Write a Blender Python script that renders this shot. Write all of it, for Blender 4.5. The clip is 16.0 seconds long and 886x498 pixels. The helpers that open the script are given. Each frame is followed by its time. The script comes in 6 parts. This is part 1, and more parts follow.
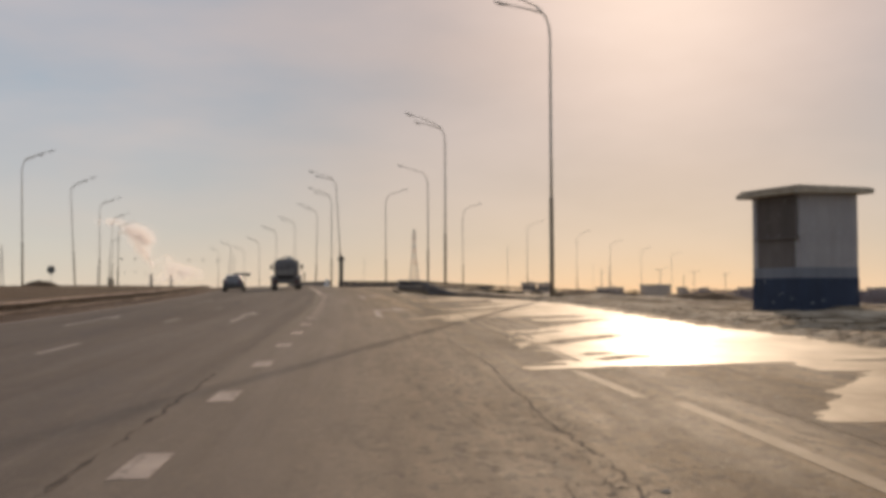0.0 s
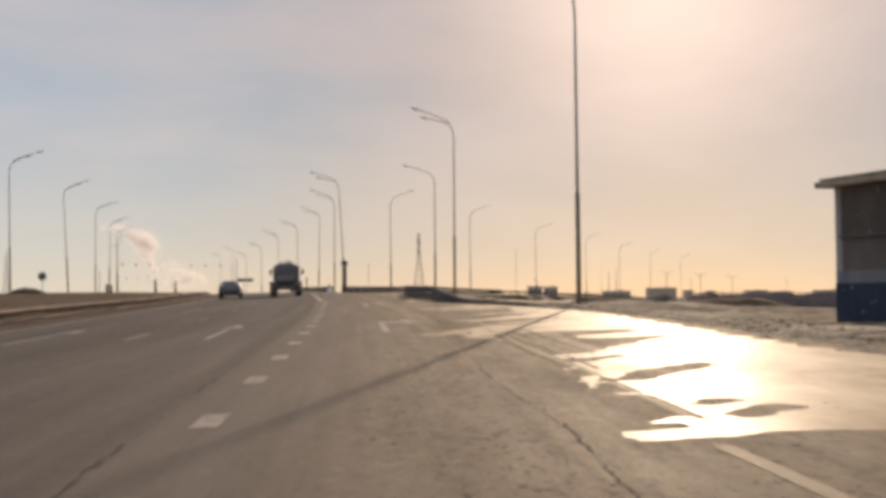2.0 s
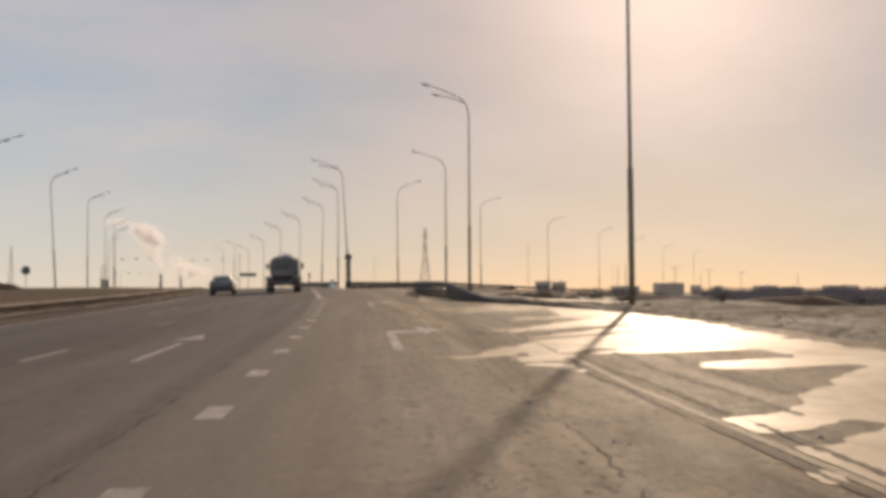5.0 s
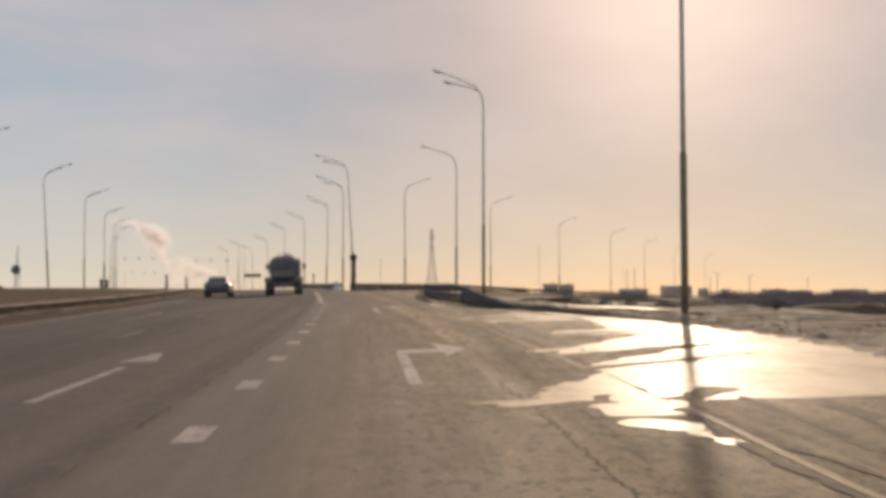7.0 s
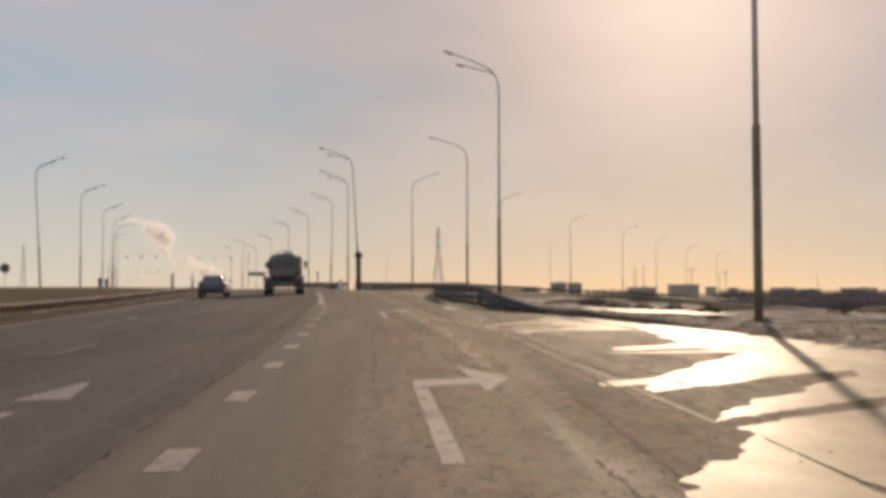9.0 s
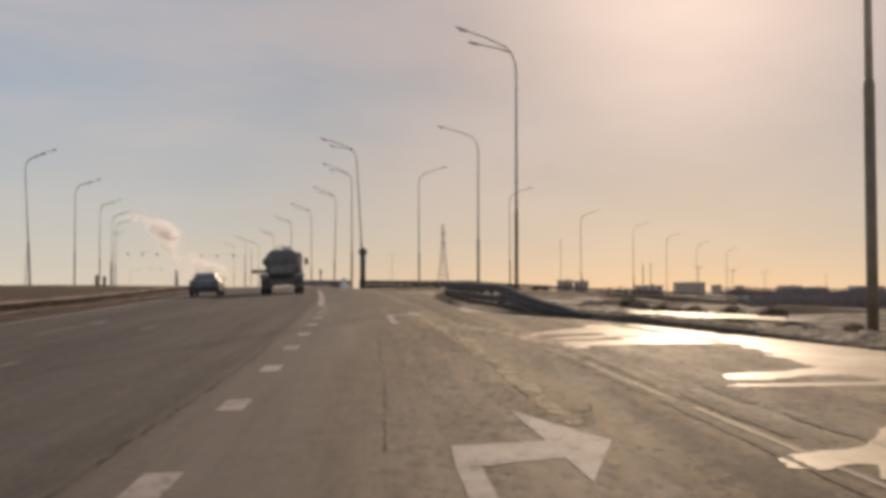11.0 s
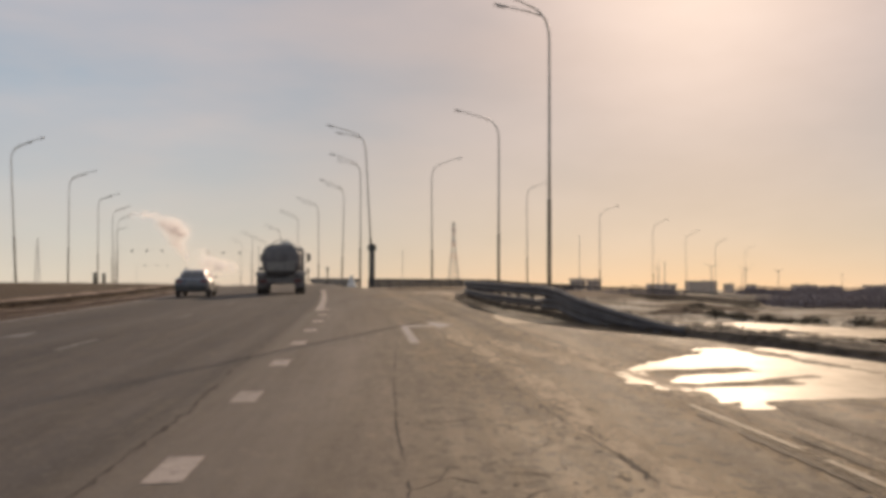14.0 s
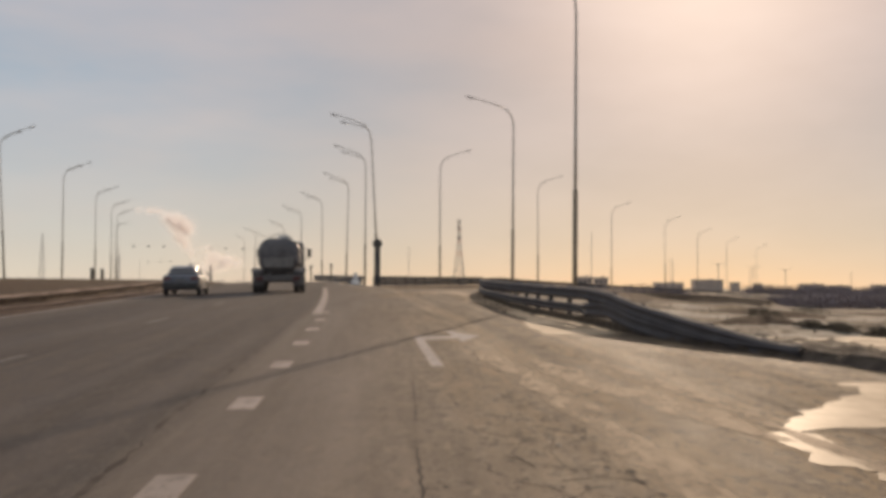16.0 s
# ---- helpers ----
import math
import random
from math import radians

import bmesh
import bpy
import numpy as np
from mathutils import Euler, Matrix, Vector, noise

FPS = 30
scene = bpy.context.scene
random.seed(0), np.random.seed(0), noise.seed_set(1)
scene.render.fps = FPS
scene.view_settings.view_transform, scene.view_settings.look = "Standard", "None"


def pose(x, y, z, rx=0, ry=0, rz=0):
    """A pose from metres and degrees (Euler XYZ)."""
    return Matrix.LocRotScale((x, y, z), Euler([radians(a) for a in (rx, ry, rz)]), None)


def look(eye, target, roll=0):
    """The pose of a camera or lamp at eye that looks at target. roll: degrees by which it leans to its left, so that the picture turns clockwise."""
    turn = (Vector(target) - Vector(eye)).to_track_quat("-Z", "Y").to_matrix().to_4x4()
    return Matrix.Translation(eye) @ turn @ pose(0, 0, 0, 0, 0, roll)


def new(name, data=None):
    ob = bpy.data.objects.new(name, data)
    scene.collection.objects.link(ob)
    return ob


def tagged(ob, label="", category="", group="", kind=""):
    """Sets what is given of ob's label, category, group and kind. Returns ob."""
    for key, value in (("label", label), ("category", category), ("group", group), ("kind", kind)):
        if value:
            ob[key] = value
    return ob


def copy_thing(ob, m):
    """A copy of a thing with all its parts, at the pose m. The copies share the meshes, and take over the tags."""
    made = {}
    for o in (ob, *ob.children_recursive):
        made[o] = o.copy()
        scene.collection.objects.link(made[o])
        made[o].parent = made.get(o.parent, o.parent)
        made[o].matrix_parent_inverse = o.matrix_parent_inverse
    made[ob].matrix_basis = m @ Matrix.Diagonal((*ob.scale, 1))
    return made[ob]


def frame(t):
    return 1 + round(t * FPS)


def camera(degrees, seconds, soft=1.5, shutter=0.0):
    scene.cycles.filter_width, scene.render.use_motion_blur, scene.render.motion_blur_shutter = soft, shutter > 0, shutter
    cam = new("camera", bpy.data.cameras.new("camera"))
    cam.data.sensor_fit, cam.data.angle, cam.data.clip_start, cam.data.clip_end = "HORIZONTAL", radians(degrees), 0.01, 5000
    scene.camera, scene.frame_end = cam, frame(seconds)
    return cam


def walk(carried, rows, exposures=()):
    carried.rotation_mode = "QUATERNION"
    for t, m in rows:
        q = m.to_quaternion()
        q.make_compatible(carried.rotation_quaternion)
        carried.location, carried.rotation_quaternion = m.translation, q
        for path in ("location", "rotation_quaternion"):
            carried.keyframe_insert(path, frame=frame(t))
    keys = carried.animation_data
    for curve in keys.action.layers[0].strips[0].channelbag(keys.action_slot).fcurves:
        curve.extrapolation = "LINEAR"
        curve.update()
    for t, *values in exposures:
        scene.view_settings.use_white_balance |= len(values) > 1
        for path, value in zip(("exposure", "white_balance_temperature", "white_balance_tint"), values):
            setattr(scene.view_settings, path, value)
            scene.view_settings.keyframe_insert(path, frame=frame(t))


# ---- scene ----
cam = camera(44.0, 16.0, 4.3)
PATH = [
    (0, (0.058, -1.067, 1.189), (0.179, 0.927, 1.268), -0.2),
    (0.5, (0.051, 0.211, 1.215), (0.171, 2.205, 1.296), -0.3),
    (1, (0.051, 1.501, 1.244), (0.168, 3.496, 1.327), -0.4),
    (1.5, (0.054, 2.775, 1.274), (0.169, 4.77, 1.36), -0.4),
    (2, (0.039, 4.115, 1.309), (0.152, 6.11, 1.396), -0.5),
    (2.5, (0.044, 5.42, 1.333), (0.154, 7.415, 1.419), -0.5),
    (3, (0.039, 6.61, 1.364), (0.149, 8.606, 1.45), -0.4),
    (3.5, (0.029, 7.942, 1.402), (0.137, 9.938, 1.483), -0.3),
    (4, (0.001, 9.286, 1.41), (0.107, 11.282, 1.488), -0.4),
    (6.5, (-0.073, 15.86, 1.513), (0.021, 17.856, 1.591), -0.2),
    (7, (-0.1, 17.157, 1.538), (-0.009, 19.154, 1.619), -0.1),
    (7.5, (-0.124, 18.442, 1.566), (-0.035, 20.439, 1.648), -0.1),
    (8, (-0.148, 19.736, 1.6), (-0.062, 21.732, 1.68), -0.1),
    (8.5, (-0.169, 21.01, 1.623), (-0.085, 23.007, 1.701), -0.3),
    (9, (-0.201, 22.297, 1.644), (-0.121, 24.294, 1.722), -0.1),
    (9.5, (-0.248, 23.6, 1.662), (-0.169, 25.597, 1.74), -0.1),
    (12, (-0.451, 30.036, 1.761), (-0.384, 32.034, 1.831), 0.0),
    (12.5, (-0.493, 31.311, 1.791), (-0.428, 33.309, 1.86), 0.1),
    (13, (-0.534, 32.528, 1.795), (-0.472, 34.526, 1.865), 0.3),
    (13.5, (-0.575, 33.743, 1.816), (-0.516, 35.741, 1.886), 0.1),
    (14, (-0.598, 34.97, 1.832), (-0.544, 36.968, 1.902), 0.1),
    (14.5, (-0.661, 36.184, 1.85), (-0.608, 38.182, 1.919), 0.3),
    (15, (-0.687, 37.385, 1.856), (-0.637, 39.383, 1.923), -0.1),
    (15.5, (-0.752, 38.555, 1.882), (-0.705, 40.553, 1.949), 0.2),
    (16, (-0.816, 39.746, 1.915), (-0.771, 41.745, 1.98), 0.4),
]
EXPOSURES = [(0, 0.07), (0.5, 0.13), (1, 0.16), (2.5, 0.19), (6.5, 0.13), (7.5, 0.15), (8, 0.16), (9, 0.07), (9.5, 0.0), (12, 0.03), (13, 0.09), (16, 0.1)]
walk(cam, [(t, look(eye, ahead, roll)) for t, eye, ahead, roll in PATH], EXPOSURES)

# ---- light ----
SUN_AZ, SUN_EL = 14.8, 17.0          # degrees to the right of the road's heading, and above level
sun_way = Vector((math.sin(radians(SUN_AZ)) * math.cos(radians(SUN_EL)), math.cos(radians(SUN_AZ)) * math.cos(radians(SUN_EL)), math.sin(radians(SUN_EL))))
sun = new("sun", bpy.data.lights.new("sun", "SUN"))
sun.data.energy, sun.data.angle, sun.data.color = 3.0, radians(0.6), (1.0, 0.75, 0.53)
sun.matrix_world = look(sun_way * 50, (0, 0, 0))

world = bpy.data.worlds.new("sky")
scene.world = world
world.use_nodes = True
wt = world.node_tree
wt.nodes.clear()


def wnode(kind, **values):
    n = wt.nodes.new(kind)
    for key, value in values.items():
        n.inputs[key].default_value = value
    return n


def wmath(op, a, b=None, clamp=False):
    n = wt.nodes.new("ShaderNodeMath")
    n.operation, n.use_clamp = op, clamp
    for k, v in enumerate((a, b)):
        if v is None:
            continue
        if isinstance(v, (int, float)):
            n.inputs[k].default_value = v
        else:
            wt.links.new(v, n.inputs[k])
    return n.outputs[0]


def wmix(fac, a, b):
    n = wt.nodes.new("ShaderNodeMix")
    n.data_type = "RGBA"
    for k, v in ((0, fac), (6, a), (7, b)):
        if isinstance(v, (int, float, tuple)):
            n.inputs[k].default_value = v
        else:
            wt.links.new(v, n.inputs[k])
    return n.outputs[2]


sky = wt.nodes.new("ShaderNodeTexSky")
sky.sky_type, sky.sun_disc = "NISHITA", False
sky.sun_elevation, sky.sun_rotation = radians(SUN_EL), radians(SUN_AZ)
sky.air_density, sky.dust_density, sky.ozone_density = 1.0, 0.3, 1.0
way = wt.nodes.new("ShaderNodeTexCoord").outputs["Generated"]
parts = wt.nodes.new("ShaderNodeSeparateXYZ")
wt.links.new(way, parts.inputs[0])
dot = wt.nodes.new("ShaderNodeVectorMath")
dot.operation = "DOT_PRODUCT"
dot.inputs[1].default_value = sun_way
wt.links.new(way, dot.inputs[0])
nearness = wmath("MAXIMUM", dot.outputs["Value"], 0.0)
height = wmath("MAXIMUM", parts.outputs[2], 0.0)

# a thin veil of haze and high cloud: peach low down, grey-lilac higher, paler towards the sun
low = wmath("POWER", wmath("SUBTRACT", 1.0, wmath("MULTIPLY", height, 1.0, True), True), 11.0)
cloud = wt.nodes.new("ShaderNodeTexNoise")
stretch = wt.nodes.new("ShaderNodeMapping")
stretch.inputs["Scale"].default_value = (2.4, 1.2, 10.0)
stretch.inputs["Rotation"].default_value = (0.0, 0.30, 0.4)
wt.links.new(way, stretch.inputs[0])
wt.links.new(stretch.outputs[0], cloud.inputs["Vector"])
cloud.inputs["Scale"].default_value, cloud.inputs["Detail"].default_value, cloud.inputs["Roughness"].default_value = 1.3, 5.0, 0.5
ragged = wmath("MULTIPLY", wmath("SUBTRACT", cloud.outputs[0], 0.385), 2.6, True)
upper = wmix(ragged, (0.325, 0.422, 0.525, 1), (0.60, 0.535, 0.54, 1))
upper = wmix(wmath("POWER", nearness, 15.0), upper, (0.395, 0.292, 0.238, 1))
away = wmix(wmath("POWER", nearness, 10.0), (0.71, 0.652, 0.567, 1), (0.378, 0.203, 0.124, 1))
veil = wmix(low, upper, away)
# thin drawn-out streaks over the whole sky
streak = wt.nodes.new("ShaderNodeTexNoise")
drawn = wt.nodes.new("ShaderNodeMapping")
drawn.inputs["Scale"].default_value = (3.6, 2.6, 9.0)
drawn.inputs["Rotation"].default_value = (0.1, -0.35, 0.2)
wt.links.new(way, drawn.inputs[0])
wt.links.new(drawn.outputs[0], streak.inputs["Vector"])
streak.inputs["Scale"].default_value, streak.inputs["Detail"].default_value, streak.inputs["Roughness"].default_value = 1.5, 6.0, 0.55
thin = wmath("MULTIPLY", wmath("SUBTRACT", streak.outputs[0], 0.40), 3.4, True)
veil = wmix(wmath("MULTIPLY", thin, 0.30), veil, (0.62, 0.49, 0.44, 1))
halo = wmix(wmath("POWER", nearness, 34.0), (0, 0, 0, 1), (0.20, 0.115, 0.086, 1))
core = wmix(wmath("POWER", nearness, 120.0), (0, 0, 0, 1), (0.46, 0.38, 0.31, 1))


def wadd(a, b):
    n = wt.nodes.new("ShaderNodeMix")
    n.data_type, n.blend_type = "RGBA", "ADD"
    n.inputs[0].default_value = 1.0
    wt.links.new(a, n.inputs[6])
    wt.links.new(b, n.inputs[7])
    return n.outputs[2]


clear = wnode("ShaderNodeBackground", Strength=0.012)
wt.links.new(sky.outputs[0], clear.inputs[0])
hazy = wnode("ShaderNodeBackground", Strength=0.80)
wt.links.new(wadd(wadd(veil, halo), core), hazy.inputs[0])
both = wt.nodes.new("ShaderNodeAddShader")
wt.links.new(clear.outputs[0], both.inputs[0])
wt.links.new(hazy.outputs[0], both.inputs[1])
wt.links.new(both.outputs[0], wt.nodes.new("ShaderNodeOutputWorld").inputs[0])

# ---- materials ----


class Mat:
    """A small builder for node materials."""

    def __init__(self, name, colour=(0.5, 0.5, 0.5), rough=0.7, metal=0.0, spec=0.5):
        self.m = bpy.data.materials.new(name)
        self.m.use_nodes = True
        self.t = self.m.node_tree
        self.b = self.t.nodes["Principled BSDF"]
        self.b.inputs["Base Color"].default_value = (*colour, 1)
        self.b.inputs["Roughness"].default_value = rough
        self.b.inputs["Metallic"].default_value = metal
        self.b.inputs["Specular IOR Level"].default_value = spec
        self.c = self.t.nodes.new("ShaderNodeTexCoord").outputs["Object"]

    def put(self, value, socket):
        if isinstance(value, (int, float, tuple)):
            socket.default_value = value
        else:
            self.t.links.new(value, socket)

    def noise(self, scale, detail=4.0, rough=0.6, stretch=(1, 1, 1), lo=0.35, hi=0.65):
        mp = self.t.nodes.new("ShaderNodeMapping")
        mp.inputs["Scale"].default_value = stretch
        self.t.links.new(self.c, mp.inputs[0])
        n = self.t.nodes.new("ShaderNodeTexNoise")
        n.inputs["Scale"].default_value, n.inputs["Detail"].default_value, n.inputs["Roughness"].default_value = scale, detail, rough
        self.t.links.new(mp.outputs[0], n.inputs["Vector"])
        r = self.t.nodes.new("ShaderNodeMapRange")
        r.inputs[1].default_value, r.inputs[2].default_value = lo, hi
        self.t.links.new(n.outputs[0], r.inputs[0])
        return r.outputs[0]

    def cells(self, scale, stretch=(1, 1, 1), lo=0.0, hi=1.0):
        mp = self.t.nodes.new("ShaderNodeMapping")
        mp.inputs["Scale"].default_value = stretch
        self.t.links.new(self.c, mp.inputs[0])
        n = self.t.nodes.new("ShaderNodeTexVoronoi")
        n.inputs["Scale"].default_value = scale
        self.t.links.new(mp.outputs[0], n.inputs["Vector"])
        r = self.t.nodes.new("ShaderNodeMapRange")
        r.inputs[1].default_value, r.inputs[2].default_value = lo, hi
        self.t.links.new(n.outputs[0], r.inputs[0])
        return r.outputs[0]

    def random(self, lo=0.0, hi=1.0):
        r = self.t.nodes.new("ShaderNodeMapRange")
        r.inputs[3].default_value, r.inputs[4].default_value = lo, hi
        self.t.links.new(self.t.nodes.new("ShaderNodeObjectInfo").outputs["Random"], r.inputs[0])
        return r.outputs[0]

    def math(self, op, a, b=0.0):
        n = self.t.nodes.new("ShaderNodeMath")
        n.operation, n.use_clamp = op, True
        self.put(a, n.inputs[0])
        self.put(b, n.inputs[1])
        return n.outputs[0]

    def mix(self, fac, a, b, mode="MIX"):
        n = self.t.nodes.new("ShaderNodeMix")
        n.data_type, n.blend_type = "RGBA", mode
        for k, v in ((0, fac), (6, a), (7, b)):
            if isinstance(v, tuple) and len(v) == 3:
                v = (*v, 1)
            self.put(v, n.inputs[k])
        return n.outputs[2]

    def colour(self, value):
        self.put(value, self.b.inputs["Base Color"])
        return self

    def rough(self, fac, a, b):
        r = self.t.nodes.new("ShaderNodeMapRange")
        r.inputs[3].default_value, r.inputs[4].default_value = a, b
        self.put(fac, r.inputs[0])
        self.t.links.new(r.outputs[0], self.b.inputs["Roughness"])
        return self

    def bump(self, heightmap, strength=0.3, distance=0.01):
        n = self.t.nodes.new("ShaderNodeBump")
        n.inputs["Strength"].default_value, n.inputs["Distance"].default_value = strength, distance
        self.put(heightmap, n.inputs["Height"])
        self.t.links.new(n.outputs[0], self.b.inputs["Normal"])
        return self


def make_asphalt(name, silt_from, silt_to):
    """Worn asphalt: streaks along the lanes, blots, aggregate, and brown silt that thickens towards the verge."""
    a = Mat(name, spec=0.07)
    t = a.t
    xyz = t.nodes.new("ShaderNodeSeparateXYZ")
    t.links.new(a.c, xyz.inputs[0])

    def calc(op, p, q=0.0):
        n = t.nodes.new("ShaderNodeMath")
        n.operation = op
        a.put(p, n.inputs[0])
        a.put(q, n.inputs[1])
        return n.outputs[0]

    u = calc("ADD", xyz.outputs[0], calc("ADD", calc("MULTIPLY", calc("MULTIPLY", xyz.outputs[1], xyz.outputs[1]), 1 / 2500), 1.43))
    lane = t.nodes.new("ShaderNodeCombineXYZ")
    t.links.new(u, lane.inputs[0])
    t.links.new(calc("MULTIPLY", xyz.outputs[1], 0.035), lane.inputs[1])

    def along_lane(scale, lo, hi, detail=5.0):
        n = t.nodes.new("ShaderNodeTexNoise")
        n.inputs["Scale"].default_value, n.inputs["Detail"].default_value, n.inputs["Roughness"].default_value = scale, detail, 0.62
        t.links.new(lane.outputs[0], n.inputs["Vector"])
        r = t.nodes.new("ShaderNodeMapRange")
        r.inputs[1].default_value, r.inputs[2].default_value = lo, hi
        t.links.new(n.outputs[0], r.inputs[0])
        return r.outputs[0]

    broad, narrow = along_lane(0.62, 0.42, 0.58), along_lane(3.2, 0.42, 0.66)
    fine, grit, blot = a.noise(70, 2, 0.7), a.noise(24, 3, 0.7, (1, 0.5, 1), 0.56, 0.72), a.noise(0.8, 7, 0.7, (1, 0.12, 1))
    base = a.mix(broad, (0.058, 0.047, 0.044), (0.166, 0.135, 0.117))
    left = t.nodes.new("ShaderNodeMapRange")
    left.interpolation_type = "SMOOTHSTEP"
    left.inputs[1].default_value, left.inputs[2].default_value = -0.25, -0.7
    t.links.new(u, left.inputs[0])
    base = a.mix(a.math("MULTIPLY", left.outputs[0], 0.35), base, (0.068, 0.056, 0.053))
    rut = calc("SUBTRACT", 1.0, calc("MULTIPLY", calc("ABSOLUTE", calc("ADD", u, 0.62)), 3.2))
    base = a.mix(a.math("MULTIPLY", a.math("MAXIMUM", rut, 0.0), 0.55), base, (0.036, 0.030, 0.027))
    base = a.mix(a.math("SUBTRACT", 0.62, a.math("MULTIPLY", left.outputs[0], 0.62)), base, (0.245, 0.193, 0.147))
    track = calc("ADD", 0.5, calc("MULTIPLY", calc("SINE", calc("ADD", calc("MULTIPLY", u, 3.45), calc("MULTIPLY", broad, 1.6))), 0.5))
    base = a.mix(a.math("MULTIPLY", a.math("MULTIPLY", track, left.outputs[0]), 0.46), base, (0.045, 0.038, 0.037))
    base = a.mix(a.math("MULTIPLY", blot, 0.40), base, (0.185, 0.150, 0.122))
    r = t.nodes.new("ShaderNodeMapRange")
    r.interpolation_type = "SMOOTHSTEP"
    r.inputs[1].default_value, r.inputs[2].default_value = silt_from, silt_to
    t.links.new(u, r.inputs[0])
    # silt colour weakens and the base darkens from y 52 to 82
    far_fade = t.nodes.new("ShaderNodeMapRange")
    far_fade.interpolation_type = "SMOOTHSTEP"
    far_fade.inputs[1].default_value, far_fade.inputs[2].default_value, far_fade.inputs[3].default_value, far_fade.inputs[4].default_value = 52.0, 82.0, 1.0, 0.35
    t.links.new(xyz.outputs[1], far_fade.inputs[0])
    base = a.mix(a.math("MULTIPLY", a.math("SUBTRACT", 1.0, far_fade.outputs[0]), 0.55), base, (0.085, 0.071, 0.062))
    patchy = a.noise(0.33, 6, 0.66, (1.5, 0.45, 1), 0.25, 0.62)
    dust = a.math("MULTIPLY", r.outputs[0], a.math("MULTIPLY", a.math("ADD", a.math("MULTIPLY", patchy, 0.55), 0.42), far_fade.outputs[0]))
    base = a.mix(dust, base, (0.325, 0.205, 0.088))
    drifts = a.math("MULTIPLY", along_lane(0.9, 0.50, 0.62, 8.0), a.noise(0.8, 6, 0.7, (1.6, 0.5, 1), 0.36, 0.6))
    base = a.mix(a.math("MULTIPLY", a.math("MULTIPLY", drifts, r.outputs[0]), 0.75), base, (0.35, 0.24, 0.125))
    soaked = a.math("MULTIPLY", along_lane(1.15, 0.53, 0.64, 8.0), r.outputs[0])
    base = a.mix(a.math("MULTIPLY", soaked, 0.7), base, (0.088, 0.063, 0.039))
    lines = a.math("MULTIPLY", narrow, a.math("ADD", a.math("MULTIPLY", r.outputs[0], 0.5), 0.28))
    base = a.mix(lines, base, (0.085, 0.062, 0.040))
    pale = a.math("MULTIPLY", along_lane(2.3, 0.60, 0.78, 6.0), a.math("ADD", a.math("MULTIPLY", r.outputs[0], 0.45), 0.3))
    base = a.mix(pale, base, (0.30, 0.225, 0.14))
    side = a.math("ADD", a.math("MULTIPLY", r.outputs[0], 0.85), 0.12)
    base = a.mix(a.math("MULTIPLY", a.math("MULTIPLY", a.noise(5.0, 7, 0.75, (1, 0.38, 1), 0.49, 0.60), 0.75), side), base, (0.285, 0.215, 0.14))
    base = a.mix(a.math("MULTIPLY", a.math("MULTIPLY", a.noise(3.1, 7, 0.75, (1.2, 0.3, 1), 0.52, 0.63), 0.7), side), base, (0.062, 0.048, 0.035))
    base = a.mix(a.math("MULTIPLY", a.math("MULTIPLY", a.noise(8.5, 5, 0.7, (1, 0.42, 1), 0.565, 0.61), 0.75), side), base, (0.058, 0.044, 0.031))
    base = a.mix(a.math("MULTIPLY", a.math("MULTIPLY", a.noise(6.3, 5, 0.7, (1, 0.40, 1), 0.585, 0.63), 0.7), side), base, (0.42, 0.32, 0.21))
    where = t.nodes.new("ShaderNodeMapRange")
    where.inputs[1].default_value, where.inputs[2].default_value = 30.0, 38.0
    t.links.new(xyz.outputs[1], where.inputs[0])
    wander = calc("ADD", u, calc("MULTIPLY", a.noise(0.22, 2, 0.5, (0.1, 1, 1), 0.0, 1.0), 0.9))
    bank = calc("SUBTRACT", 1.0, calc("MULTIPLY", calc("ABSOLUTE", calc("SUBTRACT", wander, 3.68)), 2.2))
    base = a.mix(a.math("MULTIPLY", a.math("MULTIPLY", a.math("MULTIPLY", a.math("MAXIMUM", bank, 0.0), a.noise(1.6, 6, 0.7, (1.5, 0.5, 1), 0.30, 0.54)), where.outputs[0]), 0.45), base, (0.46, 0.33, 0.19))
    # tyre tracks and lines of silt that keep to the lane
    drift = calc("ADD", u, calc("MULTIPLY", calc("SUBTRACT", a.noise(0.16, 3, 0.5, (0.1, 1, 1), 0.0, 1.0), 0.5), 0.22))
    broken = a.noise(0.42, 6, 0.7, (1.6, 0.5, 1), 0.30, 0.56)
    for centre, half, weight, tone in ((3.62, 0.30, 0.62, (0.085, 0.064, 0.044)), (4.85, 0.28, 0.55, (0.10, 0.074, 0.050)), (5.55, 0.20, 0.40, (0.105, 0.078, 0.052)), (4.27, 0.07, 0.45, (0.11, 0.080, 0.052)), (4.43, 0.09, 0.50, (0.43, 0.315, 0.195)), (2.92, 0.13, 0.38, (0.42, 0.315, 0.20)), (-2.0, 0.20, 0.25, (0.17, 0.142, 0.122))):
        stripe = a.math("MULTIPLY", calc("SUBTRACT", 1.0, calc("DIVIDE", calc("ABSOLUTE", calc("SUBTRACT", drift, centre)), half)), 1.6)
        base = a.mix(a.math("MULTIPLY", a.math("MULTIPLY", stripe, broken), weight), base, tone)
    base = a.mix(a.math("MULTIPLY", a.math("MULTIPLY", a.noise(2.3, 8, 0.72, (1, 0.45, 1), 0.48, 0.60), side), 0.42), base, (0.33, 0.25, 0.165))
    base = a.mix(a.math("MULTIPLY", a.math("MULTIPLY", a.noise(1.7, 8, 0.74, (1.1, 0.4, 1), 0.50, 0.62), side), 0.45), base, (0.078, 0.060, 0.043))
    pits = a.noise(9.0, 4, 0.65, (1, 0.5, 1), 0.565, 0.605)
